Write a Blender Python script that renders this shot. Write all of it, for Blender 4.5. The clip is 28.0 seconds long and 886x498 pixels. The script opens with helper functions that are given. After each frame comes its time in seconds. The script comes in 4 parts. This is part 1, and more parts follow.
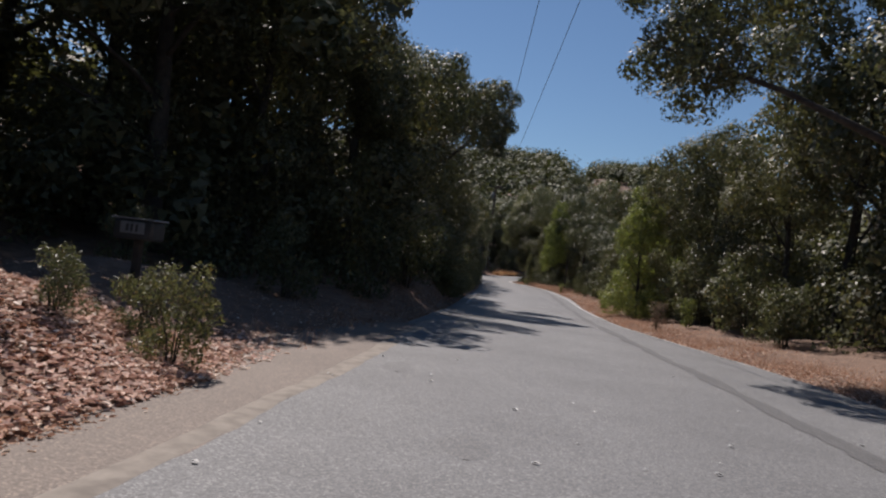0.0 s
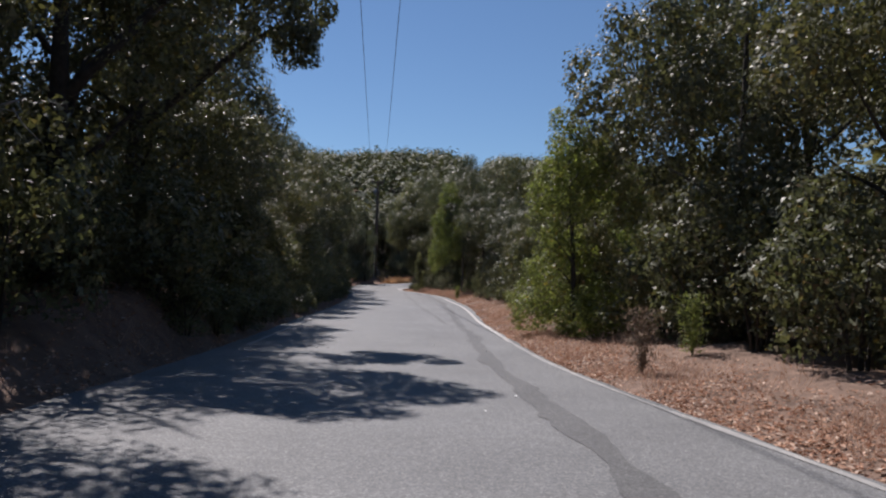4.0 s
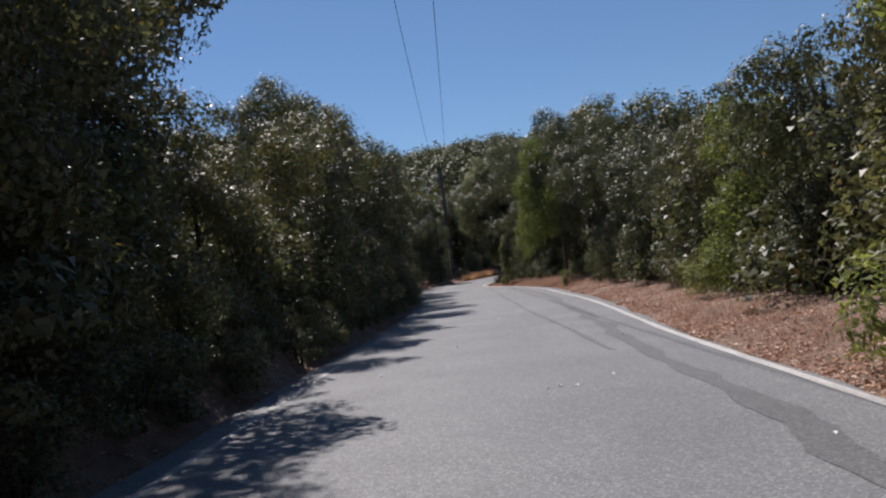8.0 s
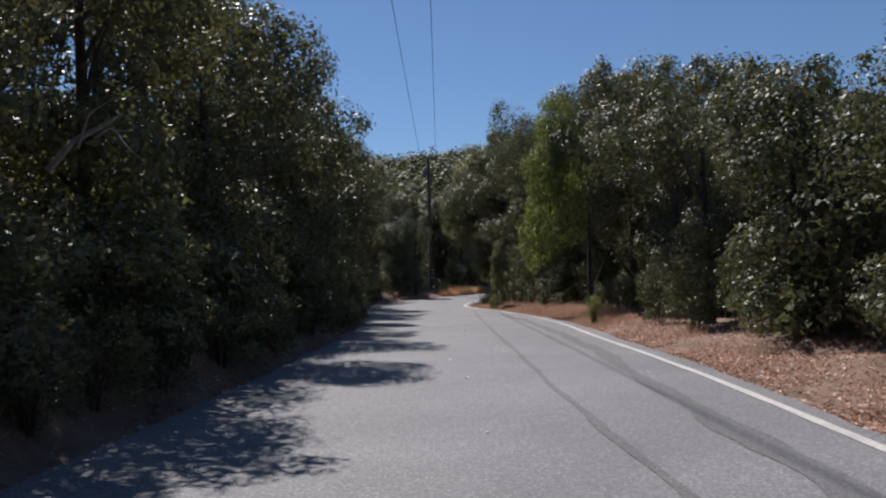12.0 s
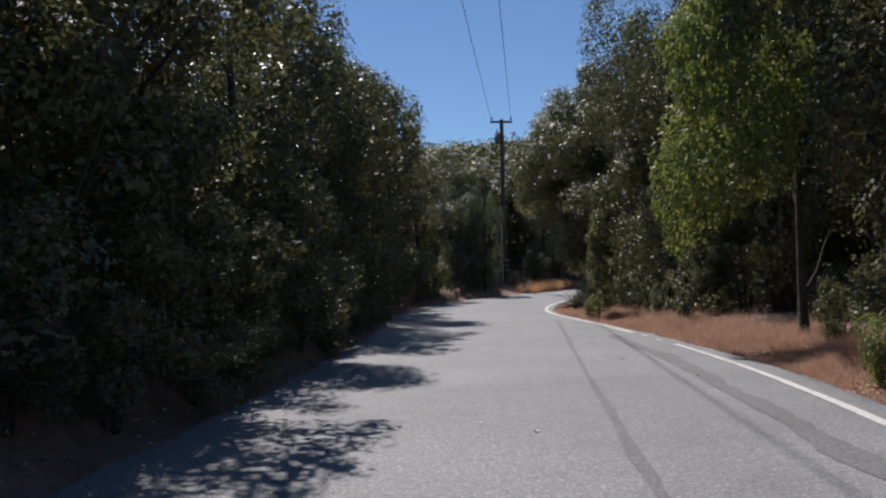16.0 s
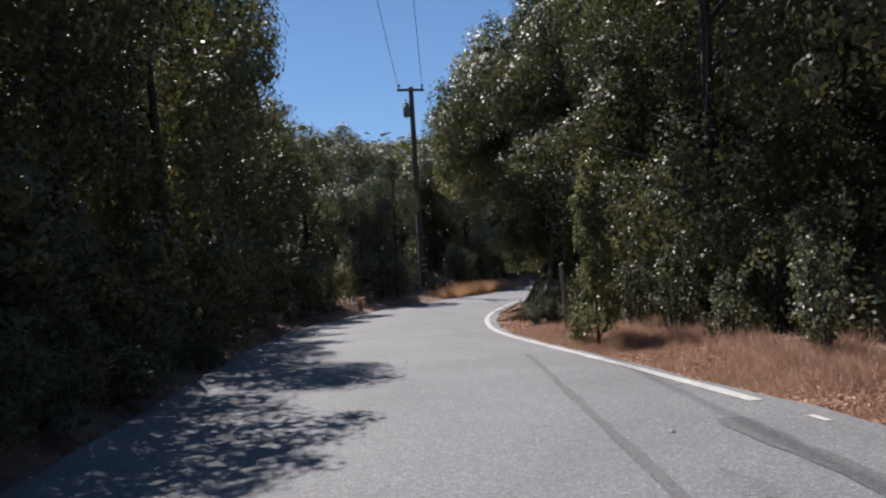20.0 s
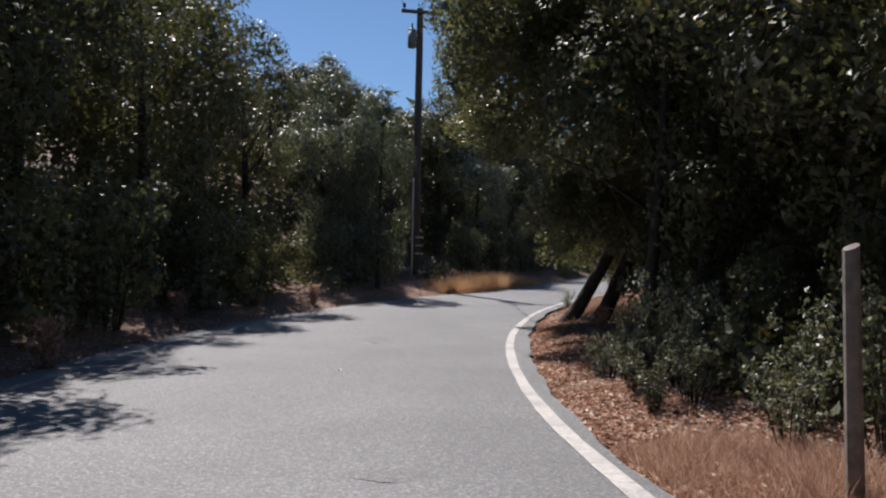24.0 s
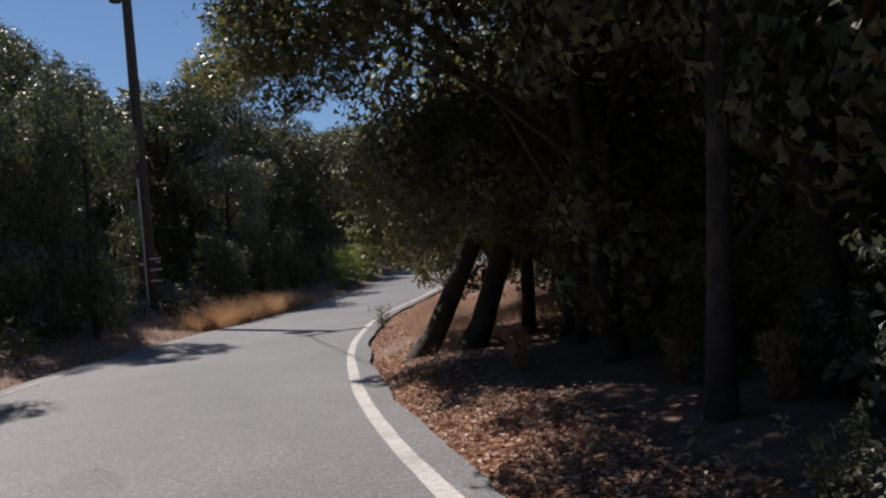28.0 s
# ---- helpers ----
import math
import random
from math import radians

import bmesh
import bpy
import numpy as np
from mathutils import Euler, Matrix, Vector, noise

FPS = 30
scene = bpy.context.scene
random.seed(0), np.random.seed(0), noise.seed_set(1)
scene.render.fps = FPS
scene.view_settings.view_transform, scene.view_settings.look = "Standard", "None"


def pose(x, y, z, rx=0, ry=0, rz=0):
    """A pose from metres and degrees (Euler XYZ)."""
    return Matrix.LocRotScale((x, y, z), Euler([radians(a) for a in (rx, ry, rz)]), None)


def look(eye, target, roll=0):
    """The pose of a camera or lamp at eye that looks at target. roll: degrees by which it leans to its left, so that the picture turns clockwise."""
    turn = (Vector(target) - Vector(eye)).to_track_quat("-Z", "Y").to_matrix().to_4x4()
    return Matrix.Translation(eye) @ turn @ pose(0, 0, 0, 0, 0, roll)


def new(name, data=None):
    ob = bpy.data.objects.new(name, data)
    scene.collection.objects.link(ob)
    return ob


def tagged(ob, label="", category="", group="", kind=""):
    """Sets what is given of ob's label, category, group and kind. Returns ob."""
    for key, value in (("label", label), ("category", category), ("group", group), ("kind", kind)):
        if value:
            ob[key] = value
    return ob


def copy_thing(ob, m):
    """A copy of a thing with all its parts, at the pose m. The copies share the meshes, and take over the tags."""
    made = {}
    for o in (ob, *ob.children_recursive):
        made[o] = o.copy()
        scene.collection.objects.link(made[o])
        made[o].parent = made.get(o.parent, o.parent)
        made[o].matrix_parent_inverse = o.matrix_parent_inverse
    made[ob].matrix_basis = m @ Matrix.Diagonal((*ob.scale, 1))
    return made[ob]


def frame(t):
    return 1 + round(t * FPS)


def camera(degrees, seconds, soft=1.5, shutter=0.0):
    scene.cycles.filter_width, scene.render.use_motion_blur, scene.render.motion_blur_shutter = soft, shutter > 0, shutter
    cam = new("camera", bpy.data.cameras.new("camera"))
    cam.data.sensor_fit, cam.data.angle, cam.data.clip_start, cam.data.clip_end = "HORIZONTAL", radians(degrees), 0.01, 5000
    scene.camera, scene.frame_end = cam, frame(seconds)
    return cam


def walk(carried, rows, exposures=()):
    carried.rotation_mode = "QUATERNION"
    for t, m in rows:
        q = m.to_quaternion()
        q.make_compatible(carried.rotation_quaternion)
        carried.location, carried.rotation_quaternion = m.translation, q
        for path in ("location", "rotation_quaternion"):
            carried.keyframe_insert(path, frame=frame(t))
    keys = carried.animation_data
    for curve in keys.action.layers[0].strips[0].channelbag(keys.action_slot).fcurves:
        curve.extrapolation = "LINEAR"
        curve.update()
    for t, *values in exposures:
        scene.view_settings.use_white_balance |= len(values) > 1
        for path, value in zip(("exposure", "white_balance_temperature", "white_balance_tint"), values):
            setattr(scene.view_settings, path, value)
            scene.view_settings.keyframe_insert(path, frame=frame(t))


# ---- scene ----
# ---- camera ----
cam = camera(62.5, 28.0, soft=2.2)
# seconds, eye, target, roll
PATH = [
    (0, (0.000, 0.000, 1.050), (0.000, 1.999, 1.106), 6.93),
    (0.5, (0.188, 1.447, 1.039), (0.381, 3.435, 1.141), 0.11),
    (1, (0.456, 2.948, 0.967), (0.801, 4.915, 1.084), -1.50),
    (1.5, (0.722, 4.334, 1.017), (0.924, 6.321, 1.131), 1.15),
    (2, (0.966, 5.761, 1.040), (1.167, 7.748, 1.147), -0.81),
    (2.5, (1.299, 7.228, 1.027), (1.718, 9.179, 1.163), -2.09),
    (4.5, (2.716, 12.936, 1.084), (2.886, 14.927, 1.177), 2.96),
    (5, (2.870, 14.244, 1.072), (2.965, 16.239, 1.178), 3.02),
    (5.5, (3.068, 15.545, 1.079), (3.201, 17.538, 1.183), -0.34),
    (6, (3.193, 16.872, 1.091), (3.176, 18.869, 1.191), 2.02),
    (6.5, (3.211, 18.113, 1.107), (3.026, 20.102, 1.198), 3.69),
    (7, (3.168, 18.630, 1.063), (2.670, 20.566, 1.126), 2.39),
    (7.5, (3.044, 19.944, 1.028), (2.787, 21.926, 1.118), -4.21),
    (8, (2.988, 21.599, 1.088), (3.043, 23.596, 1.184), -6.83),
    (8.5, (3.027, 22.847, 1.093), (3.050, 24.844, 1.199), -3.57),
    (9, (3.067, 24.088, 1.092), (3.091, 26.085, 1.190), -0.83),
    (9.5, (3.186, 25.369, 1.095), (3.180, 27.366, 1.200), -2.43),
    (10, (3.239, 26.683, 1.097), (3.295, 28.679, 1.210), -1.48),
    (10.5, (3.419, 28.037, 1.097), (3.645, 30.020, 1.228), -3.11),
    (11, (3.587, 29.423, 1.135), (3.698, 31.416, 1.253), 2.32),
    (11.5, (3.758, 30.784, 1.147), (3.817, 32.779, 1.268), -0.70),
    (13.5, (4.468, 36.753, 1.217), (4.626, 38.741, 1.363), 0.07),
    (14, (4.682, 38.145, 1.261), (4.747, 40.140, 1.386), 1.76),
    (14.5, (4.746, 39.439, 1.284), (4.802, 41.434, 1.414), 1.57),
    (15, (4.878, 40.646, 1.347), (4.746, 42.638, 1.468), 0.38),
    (15.5, (4.845, 41.715, 1.345), (4.697, 43.705, 1.475), 1.28),
    (16, (4.815, 42.718, 1.369), (4.674, 44.710, 1.483), -1.00),
    (16.5, (4.828, 43.682, 1.370), (4.719, 45.675, 1.499), -3.19),
    (17, (4.806, 44.573, 1.392), (4.807, 46.569, 1.522), -1.29),
    (17.5, (4.825, 45.497, 1.399), (4.956, 47.488, 1.532), -1.16),
    (18, (4.961, 46.474, 1.423), (5.096, 48.465, 1.560), -2.33),
    (18.5, (4.987, 47.522, 1.481), (4.891, 49.516, 1.604), 3.80),
    (19, (4.973, 48.263, 1.504), (4.600, 50.225, 1.601), 2.30),
    (19.5, (4.940, 49.628, 1.486), (4.740, 51.615, 1.598), -4.62),
    (20, (4.816, 50.980, 1.490), (4.910, 52.975, 1.605), -3.54),
    (20.5, (4.920, 51.938, 1.540), (4.777, 53.928, 1.673), -0.40),
    (22.5, (5.064, 56.564, 1.617), (5.113, 58.560, 1.731), 0.27),
    (23, (5.175, 57.720, 1.636), (5.271, 59.715, 1.748), -3.08),
    (23.5, (5.314, 58.882, 1.638), (5.610, 60.857, 1.741), -2.46),
    (24, (5.425, 59.919, 1.653), (5.499, 61.916, 1.733), 1.11),
    (24.5, (5.526, 60.877, 1.645), (5.524, 62.875, 1.728), -1.11),
    (25, (5.559, 61.768, 1.647), (5.583, 63.765, 1.763), 0.32),
    (25.5, (5.564, 62.626, 1.658), (5.415, 64.618, 1.754), 2.56),
    (26, (5.623, 63.206, 1.731), (5.270, 65.172, 1.832), 1.35),
    (26.5, (5.578, 63.834, 1.659), (5.302, 65.811, 1.778), -1.61),
    (27, (5.506, 64.333, 1.706), (5.226, 66.310, 1.823), -1.14),
    (27.5, (5.360, 65.200, 1.740), (5.446, 67.197, 1.817), -4.20),
    (27.7, (5.370, 65.420, 1.752), (5.859, 67.358, 1.820), -5.30),
    (28, (5.364, 65.640, 1.769), (6.113, 67.492, 1.852), -6.00),
]
EXPOSURES = [(0, 0.56, 6650, 18), (1, 0.62, 6400, 17), (2, 0.66, 6350, 17), (5, 0.74, 6350, 19), (8, 0.74, 6350, 18), (11, 0.72, 6350, 18), (14, 0.72, 6250, 17), (17, 0.88, 6300, 17), (20, 0.94, 6300, 17), (23, 0.96, 6400, 17), (25, 0.84, 6350, 17), (28, 0.72, 6600, 17)]
walk(cam, [(t, look(eye, target, roll)) for t, eye, target, roll in PATH], EXPOSURES)

# ---- daylight ----
SUN_EL, SUN_ROT = radians(54), radians(-25)
world = bpy.data.worlds.new("world")
scene.world = world
world.use_nodes = True
wn = world.node_tree
sky = wn.nodes.new("ShaderNodeTexSky")
sky.sky_type = "NISHITA"
sky.sun_disc = False
sky.sun_elevation, sky.sun_rotation = SUN_EL, SUN_ROT
sky.air_density, sky.dust_density, sky.ozone_density = 1.0, 0.0, 2.4
wn.nodes["Background"].inputs["Strength"].default_value = 0.054
clear = wn.nodes.new("ShaderNodeMix")
clear.data_type, clear.blend_type = "RGBA", "MULTIPLY"
clear.inputs["Factor"].default_value = 1.0
clear.inputs["B"].default_value = (0.75, 0.89, 0.95, 1.0)
wn.links.new(sky.outputs["Color"], clear.inputs["A"])
wn.links.new(clear.outputs["Result"], wn.nodes["Background"].inputs["Color"])
sun = new("sun", bpy.data.lights.new("sun", "SUN"))
sun.data.energy, sun.data.angle, sun.data.color = 3.6, radians(0.53), (1.0, 0.95, 0.87)
sun_way = Vector((math.sin(SUN_ROT) * math.cos(SUN_EL), math.cos(SUN_ROT) * math.cos(SUN_EL), math.sin(SUN_EL)))
sun.matrix_world = look(sun_way * 60, (0, 0, 0))


# ---- materials ----
def material(name, rough=0.8):
    m = bpy.data.materials.new(name)
    m.use_nodes = True
    b = m.node_tree.nodes["Principled BSDF"]
    b.inputs["Roughness"].default_value = rough
    return m, m.node_tree, b


def ramp(nt, source, stops):
    r = nt.nodes.new("ShaderNodeValToRGB")
    while len(r.color_ramp.elements) < len(stops):
        r.color_ramp.elements.new(0.5)
    for e, (p, c) in zip(r.color_ramp.elements, stops):
        e.position = p
        e.color = (*c, 1.0)
    nt.links.new(source, r.inputs["Fac"])
    return r.outputs["Color"]


def noise_tex(nt, scale, detail=4.0, rough=0.6, coords="Object"):
    tc = nt.nodes.new("ShaderNodeTexCoord")
    n = nt.nodes.new("ShaderNodeTexNoise")
    n.inputs["Scale"].default_value, n.inputs["Detail"].default_value, n.inputs["Roughness"].default_value = scale, detail, rough
    nt.links.new(tc.outputs[coords], n.inputs["Vector"])
    return n.outputs["Fac"]


def mix(nt, fac, a, b, mode="MIX"):
    m = nt.nodes.new("ShaderNodeMix")
    m.data_type, m.blend_type = "RGBA", mode
    for sock, v in ((m.inputs["Factor"], fac), (m.inputs["A"], a), (m.inputs["B"], b)):
        if isinstance(v, (int, float)):
            sock.default_value = v
        elif isinstance(v, tuple):
            sock.default_value = (*v, 1.0)
        else:
            nt.links.new(v, sock)
    return m.outputs["Result"]


def bump(nt, b, height, strength, dist=0.01):
    n = nt.nodes.new("ShaderNodeBump")
    n.inputs["Strength"].default_value, n.inputs["Distance"].default_value = strength, dist
    nt.links.new(height, n.inputs["Height"])
    nt.links.new(n.outputs["Normal"], b.inputs["Normal"])


def plain(name, stops, scale, rough=0.8, bump_by=0.3, dist=0.01, metal=0.0):
    m, nt, b = material(name, rough)
    f = noise_tex(nt, scale)
    nt.links.new(ramp(nt, f, stops), b.inputs["Base Color"])
    b.inputs["Metallic"].default_value = metal
    bump(nt, b, f, bump_by, dist)
    return m


def asphalt_material(name, dark, light):
    m, nt, b = material(name, 0.75)
    fine = noise_tex(nt, 130.0, 3.0, 0.75)
    broad = noise_tex(nt, 0.55, 5.0, 0.6)
    tc = nt.nodes.new("ShaderNodeTexCoord")
    v = nt.nodes.new("ShaderNodeTexVoronoi")
    v.inputs["Scale"].default_value = 85.0
    nt.links.new(tc.outputs["Object"], v.inputs["Vector"])
    c = ramp(nt, fine, [(0.3, dark), (0.7, light)])
    c = mix(nt, ramp(nt, broad, [(0.35, (0, 0, 0)), (0.68, (0.5, 0.5, 0.5))]), c, tuple(0.78 * q for q in dark))
    sp = nt.nodes.new("ShaderNodeSeparateColor")
    nt.links.new(v.outputs["Color"], sp.inputs["Color"])
    stone = ramp(nt, sp.outputs["Red"], [(0.0, (0.62, 0.62, 0.62)), (0.8, (1.05, 1.05, 1.04)), (0.97, (1.5, 1.48, 1.42))])
    c = mix(nt, 1.0, c, stone, "MULTIPLY")
    nt.links.new(c, b.inputs["Base Color"])
    bump(nt, b, v.outputs["Distance"], 0.45, 0.004)
    return m


def leaf_material(name, deep, fresh, dry, rough=0.55, lucent=0.28, gloss=0.25):
    m, nt, b = material(name, rough)
    g = nt.nodes.new("ShaderNodeNewGeometry")
    oi = nt.nodes.new("ShaderNodeObjectInfo")
    c = ramp(nt, g.outputs["Random Per Island"], [(0.0, deep), (0.55, tuple(0.5 * (p + q) for p, q in zip(deep, fresh))), (0.9, fresh), (0.985, dry)])
    tone = ramp(nt, oi.outputs["Random"], [(0.0, (0.78, 0.8, 0.75)), (0.5, (1.0, 1.0, 1.0)), (1.0, (1.2, 1.12, 0.95))])
    c = mix(nt, 1.0, c, tone, "MULTIPLY")
    nt.links.new(c, b.inputs["Base Color"])
    b.inputs["Specular IOR Level"].default_value = gloss
    tr = nt.nodes.new("ShaderNodeBsdfTranslucent")
    nt.links.new(mix(nt, 1.0, c, (1.45, 1.5, 0.85), "MULTIPLY"), tr.inputs["Color"])
    ms = nt.nodes.new("ShaderNodeMixShader")
    ms.inputs["Fac"].default_value = lucent
    nt.links.new(b.outputs["BSDF"], ms.inputs[1])
    nt.links.new(tr.outputs["BSDF"], ms.inputs[2])
    nt.links.new(ms.outputs["Shader"], nt.nodes["Material Output"].inputs["Surface"])
    return m


def dry_material(name, stops, rough=0.85, lucent=0.2):
    m, nt, b = material(name, rough)
    g = nt.nodes.new("ShaderNodeNewGeometry")
    c = ramp(nt, g.outputs["Random Per Island"], stops)
    nt.links.new(c, b.inputs["Base Color"])
    tr = nt.nodes.new("ShaderNodeBsdfTranslucent")
    nt.links.new(c, tr.inputs["Color"])
    ms = nt.nodes.new("ShaderNodeMixShader")
    ms.inputs["Fac"].default_value = lucent
    nt.links.new(b.outputs["BSDF"], ms.inputs[1])
    nt.links.new(tr.outputs["BSDF"], ms.inputs[2])
    nt.links.new(ms.outputs["Shader"], nt.nodes["Material Output"].inputs["Surface"])
    return m


ASPHALT = asphalt_material("asphalt", (0.122, 0.126, 0.132), (0.228, 0.234, 0.24))
PATCH = asphalt_material("patched_asphalt", (0.08, 0.082, 0.086), (0.155, 0.158, 0.162))
SMUDGE = asphalt_material("smudged_asphalt", (0.108, 0.111, 0.116), (0.2, 0.205, 0.21))
OAK = leaf_material("oak_leaf", (0.062, 0.066, 0.043), (0.15, 0.157, 0.1), (0.16, 0.12, 0.05), 0.46, 0.22, 0.28)
BAY = leaf_material("bay_leaf", (0.085, 0.1, 0.045), (0.21, 0.25, 0.09), (0.2, 0.16, 0.05), 0.5, 0.42)
BRUSH = leaf_material("brush_leaf", (0.07, 0.076, 0.048), (0.17, 0.18, 0.115), (0.18, 0.13, 0.07), 0.45)
PALELEAF = leaf_material("pale_brush_leaf", (0.06, 0.07, 0.05), (0.27, 0.29, 0.23), (0.22, 0.18, 0.12), 0.42, 0.22, 0.45)
# oak leaf brightened: the light on the bend oak is put into its colour
BRIGHT_OAK = leaf_material("bright_oak_leaf", (0.075, 0.08, 0.054), (0.2, 0.205, 0.135), (0.18, 0.14, 0.06), 0.38, 0.42, 0.5)
FAR = leaf_material("hill_leaf", (0.06, 0.067, 0.038), (0.13, 0.14, 0.075), (0.12, 0.11, 0.05), 0.6, 0.2)
BARK = plain("bark", [(0.3, (0.022, 0.018, 0.015)), (0.7, (0.075, 0.062, 0.053))], 7.0, 0.9, 0.8, 0.03)
LITTER = dry_material("dry_leaf", [(0.0, (0.22, 0.11, 0.07)), (0.45, (0.44, 0.235, 0.145)), (0.8, (0.6, 0.41, 0.3)), (1.0, (0.78, 0.66, 0.56))])
# dry grass, more golden and brighter: sunlight on the clump is partly in this colour
GOLD = dry_material("golden_grass", [(0.0, (0.38, 0.19, 0.09)), (0.5, (0.6, 0.36, 0.18)), (1.0, (0.8, 0.55, 0.33))], 0.75, 0.5)
STRAW = dry_material("dry_grass", [(0.0, (0.26, 0.14, 0.095)), (0.5, (0.44, 0.275, 0.19)), (1.0, (0.68, 0.5, 0.38))], 0.8, 0.4)
ROSY = dry_material("pale_dry_leaf", [(0.0, (0.34, 0.19, 0.14)), (0.35, (0.56, 0.36, 0.29)), (0.8, (0.68, 0.5, 0.41)), (1.0, (0.8, 0.7, 0.62))])
BROOM = leaf_material("broom_leaf", (0.12, 0.17, 0.04), (0.26, 0.34, 0.08), (0.3, 0.3, 0.1), 0.6, 0.4)
DRYWEED = dry_material("dry_weed", [(0.0, (0.1, 0.07, 0.048)), (0.6, (0.2, 0.145, 0.1)), (1.0, (0.32, 0.24, 0.17))], 0.85, 0.2)
WOOD = plain("weathered_wood", [(0.3, (0.13, 0.11, 0.095)), (0.7, (0.27, 0.24, 0.21))], 12.0, 0.9, 0.5, 0.01)
DEADWOOD = plain("dead_wood", [(0.3, (0.2, 0.18, 0.16)), (0.7, (0.38, 0.35, 0.32))], 14.0, 0.85, 0.4, 0.006)
POLE = plain("creosoted_wood", [(0.3, (0.05, 0.036, 0.028)), (0.7, (0.115, 0.08, 0.06))], 9.0, 0.85, 0.4, 0.01)
STEEL = plain("galvanised_steel", [(0.3, (0.25, 0.26, 0.27)), (0.7, (0.36, 0.37, 0.38))], 14.0, 0.5, 0.1, 0.004, 0.6)
CANMETAL = plain("grey_painted_metal", [(0.3, (0.1, 0.105, 0.11)), (0.7, (0.15, 0.155, 0.16))], 12.0, 0.6, 0.1, 0.003)
CABLE = plain("black_cable", [(0.3, (0.02, 0.02, 0.02)), (0.7, (0.04, 0.04, 0.04))], 20.0, 0.5, 0.1)
BOXMETAL = plain("dark_painted_metal", [(0.3, (0.03, 0.032, 0.034)), (0.7, (0.06, 0.06, 0.062))], 10.0, 0.55, 0.1, 0.003)
PALE = plain("pale_plastic", [(0.3, (0.45, 0.45, 0.44)), (0.7, (0.6, 0.6, 0.58))], 10.0, 0.6, 0.1, 0.003)


def ground_material():
    m, nt, b = material("earth", 0.95)
    f, g = noise_tex(nt, 3.5, 8.0, 0.7), noise_tex(nt, 0.25, 4.0)
    c = mix(nt, g, ramp(nt, f, [(0.3, (0.085, 0.054, 0.04)), (0.7, (0.24, 0.155, 0.115))]), ramp(nt, f, [(0.3, (0.11, 0.072, 0.052)), (0.7, (0.29, 0.195, 0.145))]))
    nt.links.new(c, b.inputs["Base Color"])
    bump(nt, b, f, 0.9, 0.06)
    return m


def line_material(name, wear):
    m, nt, b = material(name, 0.7)
    f = noise_tex(nt, 30.0, 6.0, 0.75)
    g = noise_tex(nt, 2.2, 4.0)
    c = ramp(nt, f, [(0.34, (0.26, 0.25, 0.24)), (0.5, (0.46, 0.445, 0.42)), (0.8, (0.6, 0.585, 0.555))])
    c = mix(nt, ramp(nt, g, [(0.45 - wear, (0, 0, 0)), (0.75 - wear, (0.8, 0.8, 0.8))]), c, (0.25, 0.25, 0.247))
    nt.links.new(c, b.inputs["Base Color"])
    bump(nt, b, f, 0.4, 0.003)
    return m


EARTH, PAINT, FADED = ground_material(), line_material("worn_road_paint", 0.0), line_material("faded_road_paint", 0.25)
DUSTY = asphalt_material("dusty_asphalt", (0.13, 0.105, 0.088), (0.235, 0.19, 0.16))
DUST = plain("road_dust", [(0.3, (0.17, 0.15, 0.13)), (0.7, (0.29, 0.26, 0.225))], 6.0, 0.95, 0.3, 0.01)

# ---- the plan of the road ----
EDGE_Y = np.array([-45, -20, 0, 4, 8, 12, 18, 21, 24, 27, 31, 34, 36, 38, 41, 43, 45, 48, 50, 52, 55, 58, 60, 62, 64, 66, 68, 70, 72, 74, 77, 79.5, 82, 87, 93, 100, 112, 140.0])
LEFT_X = np.array([-6.5, -3.6, -1.6, -1.15, -0.65, -0.3, 0.4, 0.75, 1.0, 1.2, 1.55, 1.9, 2.1, 2.3, 2.55, 2.7, 2.82, 2.92, 2.95, 2.93, 2.85, 2.65, 2.5, 2.35, 2.2, 2.1, 2.05, 2.08, 2.2, 2.6, 3.5, 4.4, 5.7, 9.0, 13.0, 17.5, 25.5, 45.0])
RIGHT_X = np.array([-1.0, 1.8, 4.6, 5.0, 5.4, 5.55, 5.27, 5.22, 5.45, 5.75, 6.05, 6.4, 6.65, 6.88, 7.1, 7.15, 7.24, 7.48, 7.6, 7.62, 7.45, 7.12, 6.85, 6.62, 6.43, 6.4, 6.53, 6.72, 7.02, 7.45, 8.2, 9.15, 10.15, 13.0, 16.8, 21.4, 29.7, 49.5])
GROUND_Y = np.array([-60, 0, 6, 17, 27, 38, 43, 46.5, 50.7, 60, 66, 72, 76, 81, 87, 93, 100, 112, 140, 200.0])
GROUND_Z = np.array([0.0, 0.0, 0.0, 0.03, 0.05, 0.21, 0.32, 0.37, 0.43, 0.6, 0.65, 0.72, 0.82, 1.0, 1.25, 1.7, 2.5, 4.0, 8.0, 16.0])


def smooth_of(ys, vs):
    """A smooth curve through the plan's stations."""
    fine = np.arange(ys[0], ys[-1] + 0.01, 0.5)
    v = np.interp(fine, ys, vs)
    k = np.hanning(13)
    k /= k.sum()
    v = np.convolve(np.pad(v, 6, mode="edge"), k, mode="valid")
    return lambda y: np.interp(y, fine, v)


left_x, right_x, road_z = smooth_of(EDGE_Y, LEFT_X), smooth_of(EDGE_Y, RIGHT_X), smooth_of(GROUND_Y, GROUND_Z)


def bumps(x, y):
    return 0.05 * np.sin(1.7 * x + 0.6 * y) * np.sin(1.1 * y - 0.4 * x) + 0.03 * np.sin(3.9 * x - 1.2 * y) * np.sin(3.1 * y + 0.8)


